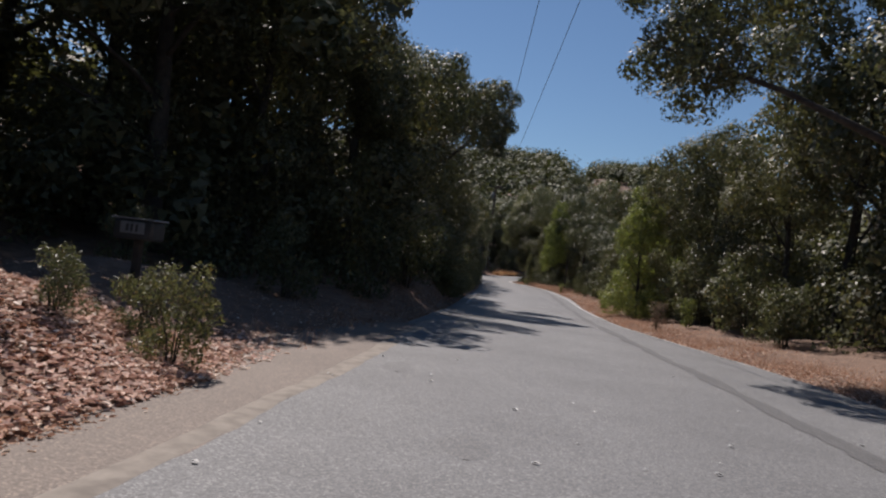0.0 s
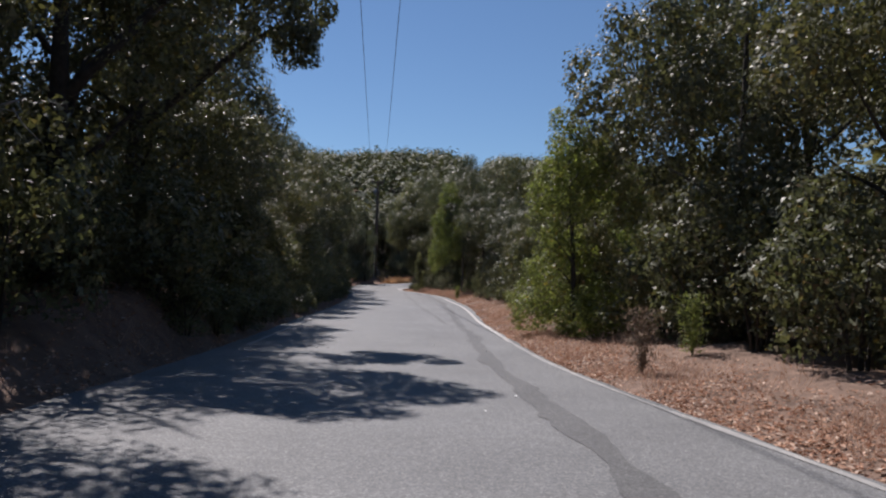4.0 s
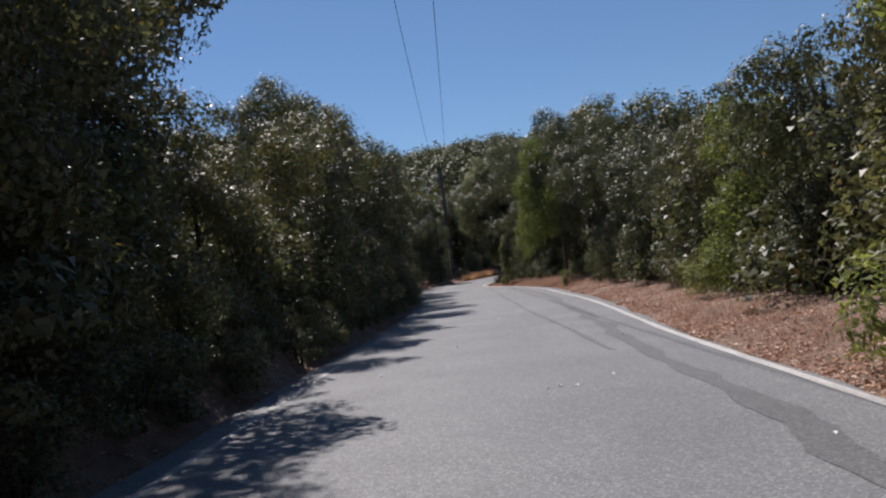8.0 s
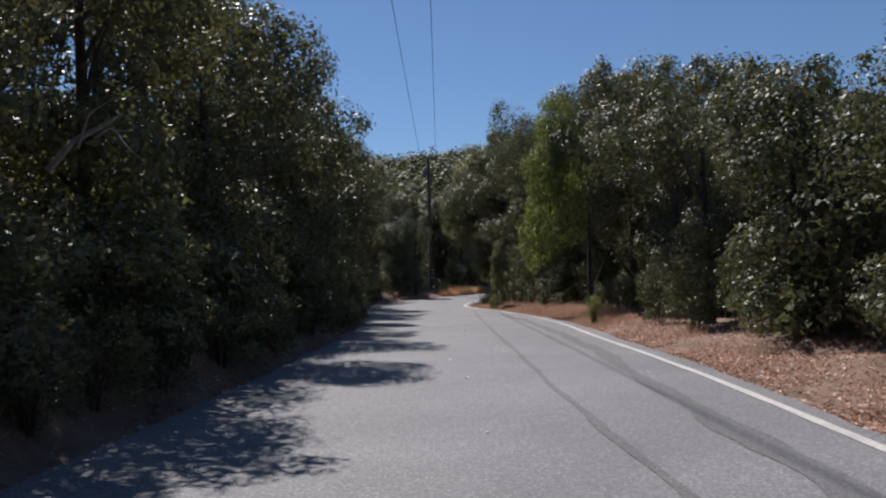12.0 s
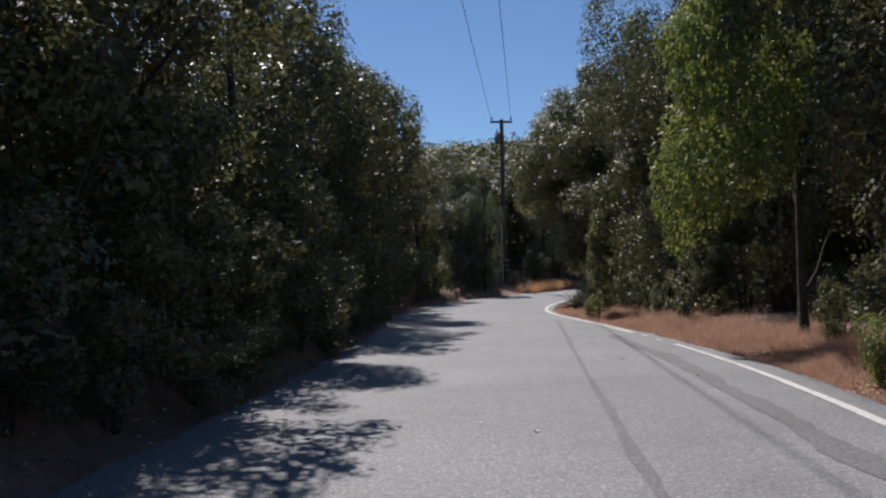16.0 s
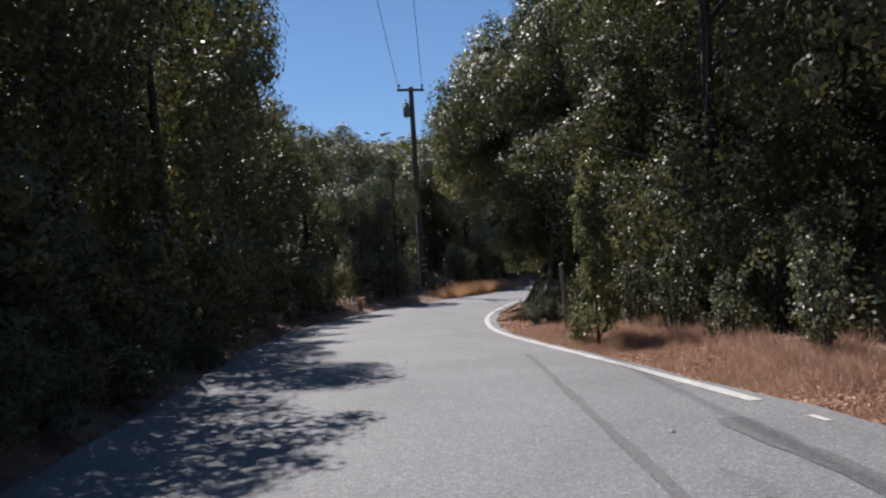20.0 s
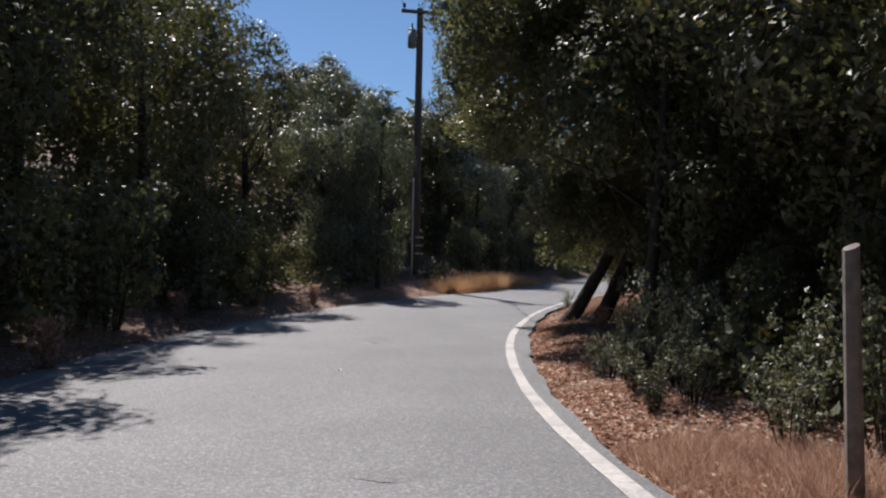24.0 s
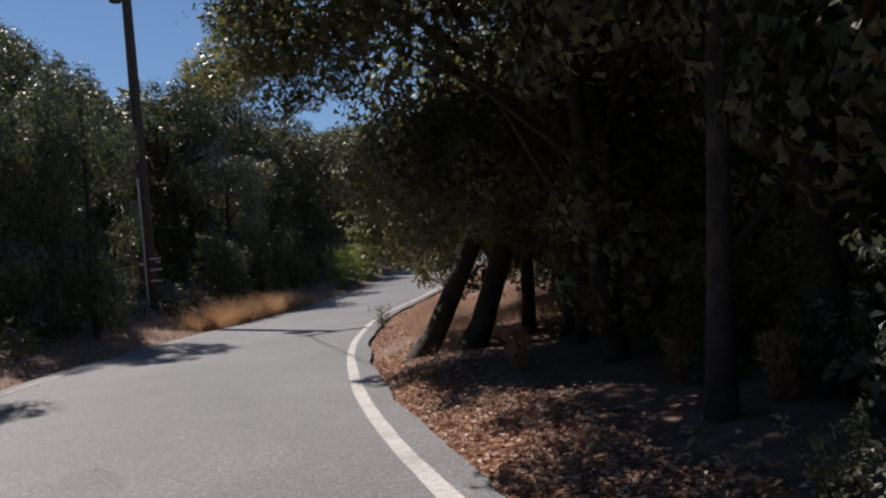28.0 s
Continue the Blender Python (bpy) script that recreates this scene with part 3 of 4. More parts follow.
# the shaded side, from the drive to the bend: kind, x, y, height, width, variant
for k, x, y, h, w, v in (
    ("oak", -2.4, 17.8, 8.0, 0.9, 1), ("high", -1.3, 18.2, 5.8, 0.95, 0), ("oak", -4.5, 16.7, 8.3, 0.95, 0), ("oak", -7.2, 15.0, 9.6, 0.95, 2), ("oak", -9.2, 8.5, 10.0, 1.0, 1), ("oak", -7.0, 7.6, 8.5, 0.85, 0),
    # the oak at (-3.7, 34.6) is added behind the row to block sun and sky
    ("oak", -1.7, 26.8, 6.6, 0.95, 1), ("oak", -0.05, 26.8, 3.9, 1.0, 2), ("high", -1.65, 31.2, 6.9, 0.95, 1), ("oak", -1.9, 29.8, 4.9, 0.95, 0), ("oak", -3.7, 34.6, 8.0, 0.9, 1), ("oak", -1.9, 33.6, 4.4, 1.0, 2),
    ("oak", 0.05, 31.4, 2.4, 1.2, 0), ("oak", 0.2, 34.0, 3.2, 1.15, 1), ("oak", 0.35, 36.8, 3.9, 1.0, 2), ("oak", 0.5, 40.0, 4.9, 1.0, 0),
    # the tall oaks at x -1.3 and -1.2 are added to shade this row
    ("oak", 0.85, 43.4, 5.0, 1.06, 1), ("oak", -1.3, 44.6, 7.0, 0.9, 0), ("oak", -1.2, 47.8, 7.3, 0.9, 1), ("oak", -1.3, 51.0, 7.0, 0.9, 2), ("oak", 1.1, 46.6, 4.8, 1.0, 2), ("oak", 1.1, 49.8, 4.9, 1.0, 0), ("oak", 1.0, 53.2, 5.3, 0.95, 1),
    ("oak", 0.6, 56.8, 5.6, 0.9, 2), ("oak", 0.95, 59.3, 6.5, 0.85, 0), ("oak", -1.2, 61.0, 7.0, 0.85, 2), ("oak", 0.95, 62.6, 7.2, 0.8, 1), ("oak", -0.8, 65.6, 7.9, 0.85, 1), ("oak", -1.1, 68.6, 7.8, 0.9, 2),
    ("oak", -0.9, 71.6, 7.4, 0.95, 0), ("oak", -0.3, 75.2, 7.2, 0.95, 1), ("oak", 0.9, 79.0, 6.7, 0.95, 2), ("pale", 4.25, 82.6, 5.9, 0.55, 0), ("pale", 2.4, 83.0, 5.8, 0.75, 0), ("oak", 2.0, 86.4, 7.0, 0.85, 1),
    ("oak", 3.6, 91.8, 7.0, 0.95, 1), ("oak", 1.4, 89.6, 7.6, 0.95, 2), ("pale", 8.1, 92.2, 5.5, 1.0, 0), ("oak", 6.4, 93.5, 7.6, 0.9, 0), ("oak", 9.6, 98.6, 9.0, 0.9, 1), ("oak", 12.6, 101.6, 6.8, 1.0, 2), ("oak", 16.8, 103.6, 7.0, 1.0, 0),
):
    plant(k, x, y, h, w, v)
# the sunlit side
for k, x, y, h, w, v in (
    ("high", 9.9, 18.2, 11.5, 0.92, 0), ("oak", 8.6, 22.4, 6.3, 0.85, 1), ("oak", 9.4, 25.6, 7.0, 0.9, 2),
    ("bay", 7.0, 25.9, 4.7, 0.95, 0), ("oak", 8.3, 28.2, 4.8, 0.75, 2), ("bay", 9.5, 29.9, 5.0, 0.9, 2), ("oak", 9.0, 32.0, 3.9, 1.0, 1), ("bay", 8.9, 34.4, 3.5, 1.2, 1), ("oak", 9.2, 36.8, 3.6, 1.05, 2),
    ("oak", 9.4, 39.2, 3.6, 1.15, 2), ("oak", 9.5, 42.6, 4.2, 1.1, 0), ("open", 9.7, 46.2, 4.8, 1.05, 1), ("open", 10.3, 49.4, 5.8, 0.95, 0),
    ("open", 10.2, 52.4, 6.6, 0.92, 1), ("open", 10.4, 57.2, 7.6, 0.85, 1), ("near", 9.2, 61.0, 8.2, 0.85, 0), ("spire", 7.35, 61.0, 2.8, 0.75, 1),
    ("near", 10.3, 64.6, 8.0, 0.95, 0), ("high", 9.2, 71.2, 8.6, 0.92, 0), ("high", 9.9, 71.6, 8.5, 0.9, 1), ("near", 10.6, 68.4, 7.6, 0.9, 0), ("open", 12.4, 58.0, 8.0, 1.0, 0),
    ("high", 12.6, 66.4, 9.0, 1.0, 1), ("high", 12.9, 70.4, 9.5, 1.0, 0), ("oak", 12.6, 75.6, 9.0, 1.0, 1), ("high", 12.9, 79.2, 8.8, 0.95, 1),
    ("oak", 15.6, 77.5, 9.0, 1.0, 0), ("oak", 16.4, 83.6, 7.5, 1.0, 2), ("oak", 20.4, 88.6, 7.5, 1.0, 0), ("oak", 24.5, 94.0, 7.5, 1.0, 1),
    ("loose", 7.7, 65.9, 0.9, 0.9, 1), ("loose", 8.0, 67.2, 1.2, 0.85, 2), ("shrub", 8.8, 66.6, 1.2, 0.8, 1), ("shrub", 8.8, 64.8, 1.3, 0.8, 0), ("loose", 7.55, 65.4, 0.65, 1.1, 2), ("loose", 7.45, 66.7, 0.55, 1.2, 0), ("loose", 7.6, 67.6, 0.5, 1.0, 1), ("loose", 7.35, 67.1, 0.5, 1.3, 2), ("loose", 7.3, 66.1, 0.5, 1.3, 1), ("loose", 7.25, 65.4, 0.45, 1.3, 0), ("loose", 7.8, 66.9, 0.95, 1.0, 2), ("loose", 7.7, 64.3, 0.6, 1.2, 2),
    ("shrub", 9.3, 52.7, 0.8, 0.9, 1), ("shrub", 9.5, 51.6, 1.0, 0.9, 2), ("shrub", 9.1, 45.4, 1.3, 0.9, 0), ("shrub", 9.1, 47.4, 1.2, 0.9, 1), ("oak", 10.2, 15.6, 8.0, 0.95, 2), ("oak", 9.2, 19.6, 5.6, 0.95, 0), ("oak", 11.0, 9.6, 7.5, 0.95, 1), ("loose", 8.55, 57.6, 1.2, 0.9, 0), ("loose", 8.35, 59.2, 1.0, 1.0, 1), ("loose", 8.3, 60.6, 1.3, 0.9, 2), ("loose", 8.1, 61.8, 1.1, 1.0, 0), ("loose", 8.0, 63.8, 1.2, 0.9, 2), ("loose", 8.9, 60.0, 1.8, 0.8, 0), ("loose", 8.8, 61.6, 1.9, 0.8, 1), ("loose", 9.1, 58.6, 1.8, 0.8, 1),
    ("shrub", 9.2, 59.4, 1.3, 0.9, 1), ("shrub", 9.1, 61.2, 1.3, 0.9, 0), ("shrub", 9.1, 62.6, 1.3, 0.9, 2), ("shrub", 9.0, 68.8, 1.0, 0.9, 0), ("shrub", 9.2, 69.9, 1.0, 0.9, 1), ("shrub", 9.8, 70.6, 1.1, 0.9, 2), ("shrub", 9.8, 69.0, 1.3, 0.9, 0), ("shrub", 10.4, 72.0, 1.2, 0.9, 1), ("shrub", 11.0, 73.4, 1.2, 0.9, 2),
    ("loose", 7.75, 66.3, 0.8, 1.0, 0), ("loose", 7.7, 67.1, 0.75, 1.0, 1), ("loose", 8.25, 66.6, 1.0, 0.9, 2), ("loose", 8.2, 67.4, 0.8, 0.9, 0), ("loose", 8.9, 67.0, 1.0, 0.8, 1), ("loose", 8.0, 64.6, 0.9, 0.9, 0), ("loose", 8.9, 68.4, 0.8, 0.9, 2), 
    # the high oak at (8.3, 69.0) is added to shade the bushes by the lane
    ("shrub", 9.9, 67.6, 1.3, 1.0, 1), ("shrub", 9.6, 64.6, 1.8, 0.9, 0), ("shrub", 10.4, 66.6, 1.7, 1.0, 0), ("shrub", 10.2, 70.6, 1.5, 1.0, 1), ("oak", 11.2, 70.6, 8.0, 0.9, 1), ("oak", 12.2, 73.2, 8.6, 0.95, 2), ("near", 10.8, 66.6, 7.8, 0.9, 0), ("open", 8.9, 65.6, 5.4, 1.0, 2), ("open", 9.0, 68.8, 6.8, 0.85, 1), ("high", 8.3, 69.0, 6.8, 0.85, 1),
):
    plant(k, x, y, h, w, v)


plant("highbay", 9.15, 53.4, 6.6, 0.64, 0, turn=0.0, label="bay tree with a fresh green crown leaning towards the lane")


def belt(y0, y1, step, x_at, h0, h1, width=1.1, jitter=0.8, kind="back", variants=3):
    """A row of plants behind those by the road."""
    y = y0
    while y < y1:
        plant(kind, x_at(y) + rng.uniform(-jitter, jitter), y + rng.uniform(-0.3, 0.3) * step, rng.uniform(h0, h1), width * rng.uniform(0.85, 1.15), rng.randrange(variants))
        y += step * rng.uniform(0.8, 1.2)


belt(14, 30, 3.2, lambda y: float(left_x(y)) - 6.0, 8.0, 9.5)
belt(30, 58, 3.4, lambda y: float(left_x(y)) - 5.2, 3.9, 4.8)
belt(58, 84, 3.2, lambda y: float(left_x(y)) - 6.0, 6.5, 7.8)
belt(-16, 30, 3.6, lambda y: float(left_x(y)) - 11.0, 8.5, 10.5, 1.2)
belt(-6, 9, 4.5, lambda y: float(left_x(y)) - 7.6, 7.5, 9.5, 1.0, 0.6, "oak")
belt(-18, 12, 5.0, lambda y: float(right_x(y)) + 5.8, 8.0, 10.5, 1.0, 0.5, "oak")
belt(8, 30, 3.4, lambda y: float(right_x(y)) + 7.5, 7.5, 9.5)
belt(30, 54, 3.4, lambda y: float(right_x(y)) + 6.0, 3.4, 4.4)
belt(54, 84, 3.6, lambda y: float(right_x(y)) + 8.5, 7.0, 9.0)
belt(58, 90, 3.2, lambda y: float(right_x(y)) + 12.5, 7.5, 9.0)
belt(86, 116, 3.4, lambda y: float(left_x(y)) - 7.5, 6.0, 7.5)
belt(88, 116, 3.6, lambda y: float(right_x(y)) + 5.0, 6.5, 8.0)
belt(16.5, 77, 2.3, lambda y: float(left_x(y)) - 1.5, 1.5, 2.3, 1.0, 0.35, "shrub")
belt(17, 29, 2.0, lambda y: float(right_x(y)) + 2.7, 1.4, 2.1, 1.05, 0.35, "shrub")
belt(29, 44, 1.5, lambda y: float(right_x(y)) + 2.7, 1.5, 2.6, 1.15, 0.35, "shrub")
belt(44, 63, 1.3, lambda y: float(right_x(y)) + 2.9, 0.9, 1.6, 1.05, 0.4, "shrub")
belt(73, 80.5, 2.6, lambda y: float(left_x(y)) - 2.6, 1.4, 2.2, 1.0, 0.5, "shrub")
belt(88.5, 100, 2.6, lambda y: float(left_x(y)) - 2.6, 1.4, 2.2, 1.0, 0.5, "shrub")
belt(23, 64, 1.2, lambda y: float(left_x(y)) - 1.0, 0.8, 1.4, 1.15, 0.2, "shrub")
belt(23, 62, 0.95, lambda y: float(left_x(y)) - 0.68, 0.5, 0.85, 1.2, 0.1, "shrub")


def leaning_oak(x, y):
    """The oak on the inside of the bend: stems that lean away from the lane, and a wide crown over it."""
    t = thing("oak_tree", pose(x, y, float(ground_z(x, y))), "large live oak with several leaning dark stems on the bend", "tree", "roadside trees")
    for i, (bx, by, lx, ly, r, hh) in enumerate(((-0.3, 0.1, 2.6, -0.3, 0.12, 6.0), (0.15, -0.25, 2.4, 0.2, 0.13, 6.4), (1.2, -0.8, 0.9, -0.6, 0.07, 6.0), (1.3, 0.2, 1.0, 0.4, 0.085, 6.4), (1.1, -1.6, 0.3, -0.7, 0.06, 5.5), (2.0, -1.1, 0.8, 0.1, 0.07, 5.8), (2.6, -0.4, 0.5, -0.2, 0.08, 6.0))):
        pts = [(bx + lx * u ** 0.8 + 0.08 * math.sin(4 * u + i), by + ly * u + 0.08 * math.cos(5 * u + i), -0.2 + hh * u) for u in (0, 0.08, 0.25, 0.5, 0.75, 1)]
        under("trunk", tube("trunk", pts, [r * q for q in (1.5, 1.15, 1.0, 0.85, 0.6, 0.25)], BARK, 10), t)
    for k in range(7):
        a = 0.9 * k
        z0 = 2.6 + 0.4 * k
        pts = [(0.9 + 0.3 * math.cos(a) * u * 8, 0.3 * math.sin(a) * u * 8, z0 + 1.5 * u ** 0.7) for u in (0, 0.3, 0.65, 1)]
        under("limb", tube("limb", pts, [0.07, 0.055, 0.035, 0.012], BARK, 6), t)
    me = crown_mesh("oak_crown", 77, 3.0, 2.0, 8.8, 46, 36000, 0.085, 0.06, BRIGHT_OAK, 0.0, 0.4, core=6500, loose=1.0)
    ob = under("crown", me, t)
    ob.location = (0.85, 0.2, 0)
    ob = under("crown", crown_mesh("bough_crown", 78, 1.7, 0.0, 2.6, 16, 11000, 0.082, 0.058, BRIGHT_OAK, core=900), t, "leafy bough towards the lane")
    ob.location = (-1.0, -1.7, 3.9)
    ob = under("crown", ob.data, t, "leafy bough towards the lane")
    ob.location, ob.rotation_euler = (-0.9, 1.4, 4.0), (0, 0, 2.1)
    # low boughs over stems and gaps; the high ones are added to shade the litter
    for k, (bx, by, bz, size) in enumerate(((-1.45, -2.9, 3.5, 0.95), (-0.3, -1.2, 1.2, 0.55), (0.5, -1.3, 1.1, 0.65), (1.5, -0.9, 0.95, 0.85), (0.7, 1.3, 1.1, 0.8), (0.3, -2.6, 3.7, 1.15), (-1.2, 1.6, 3.1, 0.7), (-0.1, -1.0, 1.25, 0.5), (0.65, -0.9, 1.05, 0.5), (1.9, 3.2, 0.75, 0.75), (2.9, 3.4, 0.5, 0.85), (4.0, 3.6, 0.3, 0.9), (1.7, -2.0, 3.4, 1.35), (3.0, -3.0, 3.2, 1.4), (2.2, -4.6, 3.4, 1.3))):
        ob = under("crown", ob.data, t, "dense leafy bough in the shade")
        ob.location, ob.rotation_euler, ob.scale = (bx, by, bz), (0, 0, 1.3 * k), (size, size, size)


leaning_oak(8.6, 74.2)


def overhanging_oak(x, y, seed=31, out=2.0, high=3.95, size=1.0, tall=1.0):
    """An oak whose long bough reaches out over the lane."""
    t = thing("oak_tree", pose(x, y, float(ground_z(x, y))), "large live oak with a leafy bough reaching over the lane", "tree", "roadside trees")
    woody(t, seed, 7.6, 0.19, 0.25, 5, 1.7)
    bough = [(0.05, 0.05, high - 1.35), (0.45 * out, 0.2, high - 0.25), (0.75 * out, 0.4, high + 0.55), (1.15 * out, 0.6, high + 1.25)]
    under("limb", tube("limb", bough, [0.1, 0.08, 0.055, 0.02], BARK, 7), t, "long bough over the lane")
    under("crown", crown_mesh("oak_crown", seed + 60, 2.3, 0.4, 7.8, 24, 14500, 0.078, 0.056, OAK, core=900, skirt=0.2), t)
    ob = under("crown", crown_mesh("bough_crown", seed + 61, 1.45 * size, 0.0, 2.3 * size, 13, int(9000 * size ** 1.8), 0.078, 0.056, OAK, core=int(1000 * size ** 2)), t, "leafy end of the bough")
    ob.location, ob.scale = (out, 0.5, high), (1, 1, tall)


overhanging_oak(-1.6, 22.2, 33, 2.0, 3.95, 1.0)
overhanging_oak(-1.5, 25.4, 31, 2.65, 4.2, 0.6, 1.5)
overhanging_oak(10.6, 12.4, 41, -6.6, 3.8, 1.05)


def undergrowth(seed=12):
    """Low leafy growth on the ground between the plants."""
    rg = np.random.default_rng(seed)
    vs, fs, base = [], [], 0
    for i in range(1600):
        y = rg.uniform(-4, 104)
        off = rg.uniform(0, 1) ** 1.2 * 9
        x = left_x(y) - 2.0 - off if rg.uniform() < 0.55 else right_x(y) + (3.3 if y < 63 else 4.2) + off
        if y < 14 and x > left_x(y) - 6.5 and x < 0:
            continue
        r, n = rg.uniform(0.4, 0.9), 110
        if i < 130:
            y = rg.uniform(63.5, 75)
            x, r = right_x(y) + np.interp(y, [63, 66, 68, 70, 75], [2.2, 1.7, 2.0, 2.7, 3.4]) + rg.uniform(0, 2.5), rg.uniform(0.25, 0.5)
        d = rand_dirs(rg, n)
        d[:, 2] = np.abs(d[:, 2])
        pos = np.array([x, y, float(ground_z(x, y))]) + d * r * rg.uniform(0.45, 1.05, (n, 1)) * np.array([1, 1, 1.1])
        v, t = leaf_arrays(rg, pos, d, 0.12, 0.085, folded=False, loose=0.8)
        vs.append(v)
        fs.append(t + base)
        base += len(v)
    tagged(new("undergrowth", mesh_of("undergrowth", np.concatenate(vs), np.concatenate(fs), BRUSH)), "low tangled green undergrowth beneath the trees", "undergrowth", kind="stuff")


undergrowth()


def woods(name, seed, count, place, size, n, leaf, label):
    """Woods that stay far off: crowns of leaf clumps, joined."""
    rg = np.random.default_rng(seed)
    vs, fs, base = [], [], 0
    made = 0
    while made < count:
        x, y = place(rg)
        yy = min(max(y, -44), 138)
        if left_x(yy) - 13 < x < right_x(yy) + 11 and y < 112:
            continue
        made += 1
        r = rg.uniform(*size)
        d = rand_dirs(rg, n)
        d[:, 2] = np.abs(d[:, 2]) * 1.2 - 0.2
        lump = 1 + 0.24 * np.sin(5 * d[:, :1] + x) * np.sin(4 * d[:, 1:2] + y)
        pos = np.array([x, y, float(ground_z(x, y)) + r * 0.75]) + d * r * lump * rg.uniform(0.75, 1.05, (n, 1)) * np.array([1, 1, 1.15])
        v, t = leaf_arrays(rg, pos, d, leaf, leaf * 0.85, 0.5, 0.1, False)
        vs.append(v)
        fs.append(t + base)
        base += len(v)
    tagged(new(name, mesh_of(name, np.concatenate(vs), np.concatenate(fs), FAR)), label, "woods", kind="stuff")


woods("hill_woods", 3, 3400, lambda g: (g.uniform(-80, 130), 108 + 215 * g.uniform(0, 1) ** 0.8), (2.4, 4.4), 90, 0.9, "dense evergreen woods covering the hill ahead")
woods("woodland", 6, 420, lambda g: (g.uniform(-45, 50), g.uniform(-40, 118)), (2.2, 3.4), 130, 0.8, "evergreen woodland behind the roadside trees")


# ---- the verge ----
def litter(seed=8):
    """Fallen leaves: thick at the pavement's edge, thinner up the banks, a few blown on to the lane."""
    rg = np.random.default_rng(seed)
    n = 150000
    pick = rg.uniform(0, 1, n)
    y = np.where(pick < 0.14, rg.uniform(0.5, 7, n), np.where(pick < 0.3, rg.uniform(56, 73, n), rg.uniform(1, 92, n)))
    right = rg.uniform(0, 1, n) < np.where(y < 7, 0.12, np.where((pick > 0.14) & (pick < 0.3), 1.0, 0.74))
    off = np.abs(rg.normal(0, 0.8, n)) * np.where((y > 66) & (y < 75), 0.55, 1.0)
    x = np.where(right, right_x(y) + np.interp(y, [34, 42, 50, 58, 64, 70], [0.2, 0.34, 0.36, 0.16, 0.18, 0.3]) + off, left_x(y) - 0.34 - off * np.where(y < 12, 2.2, 1.0))
    keep = np.sin(1.3 * y + 0.7 * x) + np.sin(3.1 * y - 2 * x) + rg.normal(0, 0.8, n) > -0.9
    x, y = x[keep], y[keep]
    n = len(x)
    z = ground_z(x, y) + rg.uniform(0.008, 0.03, n)
    out = np.tile(np.array([0, 0, 1.0]), (n, 1))
    v, t = leaf_arrays(rg, np.stack([x, y, z], 1), out, 0.046, 0.03, 0.8, 0.0, folded=True, loose=0.9)
    k = 7000
    my = rg.normal(5.0, 1.5, k)
    mx = left_x(my) - 0.7 - np.abs(rg.normal(0, 1.0, k))
    some = (my > 1.5) & (my < 8.5) & (np.sin(2.3 * my + 1.9 * mx) + rg.normal(0, 0.8, k) > -0.7)
    mx, my = mx[some], my[some]
    mound = np.stack([mx, my, ground_z(mx, my) + rg.uniform(0.01, 0.05, len(mx))], 1)
    mv, mf = leaf_arrays(rg, mound, np.tile(np.array([0, 0, 1.0]), (len(mx), 1)), 0.078, 0.05, 0.8, 0.0, folded=True, loose=0.55)
    tagged(new("mound_litter", mesh_of("mound_litter", mv, mf, ROSY)), "large pale pinkish dry leaves heaped on a low mound", "leaf litter", kind="stuff")
    tagged(new("leaf_litter", mesh_of("leaf_litter", v, t, LITTER)), "fallen dry brown leaves along the verge", "leaf litter", kind="stuff")


def blades(name, rg, x, y, clump, mat, label):
    """Thin leaning blades, taller where they grow in clumps."""
    n = len(x)
    p = np.stack([x, y, ground_z(x, y) - 0.01], 1)
    h = (rg.uniform(0.06, 0.2, n) * (0.8 + 0.45 * np.clip(clump, -1.0, 7.0)))[:, None]
    a = rg.uniform(0, 2 * np.pi, n)
    w = np.stack([np.cos(a), np.sin(a), 0 * a], 1) * 0.0032
    ln = np.stack([np.cos(a * 3.1), np.sin(a * 3.1), 0 * a], 1) * h * rg.uniform(0.1, 1.25, (n, 1))
    v = np.stack([p - w, p + w, p + ln + np.array([0, 0, 1.0]) * h], 1).reshape(-1, 3)
    i = np.arange(n) * 3
    tagged(new(name, mesh_of(name, v, np.stack([i, i + 1, i + 2], 1), mat)), label, "grass", kind="stuff")


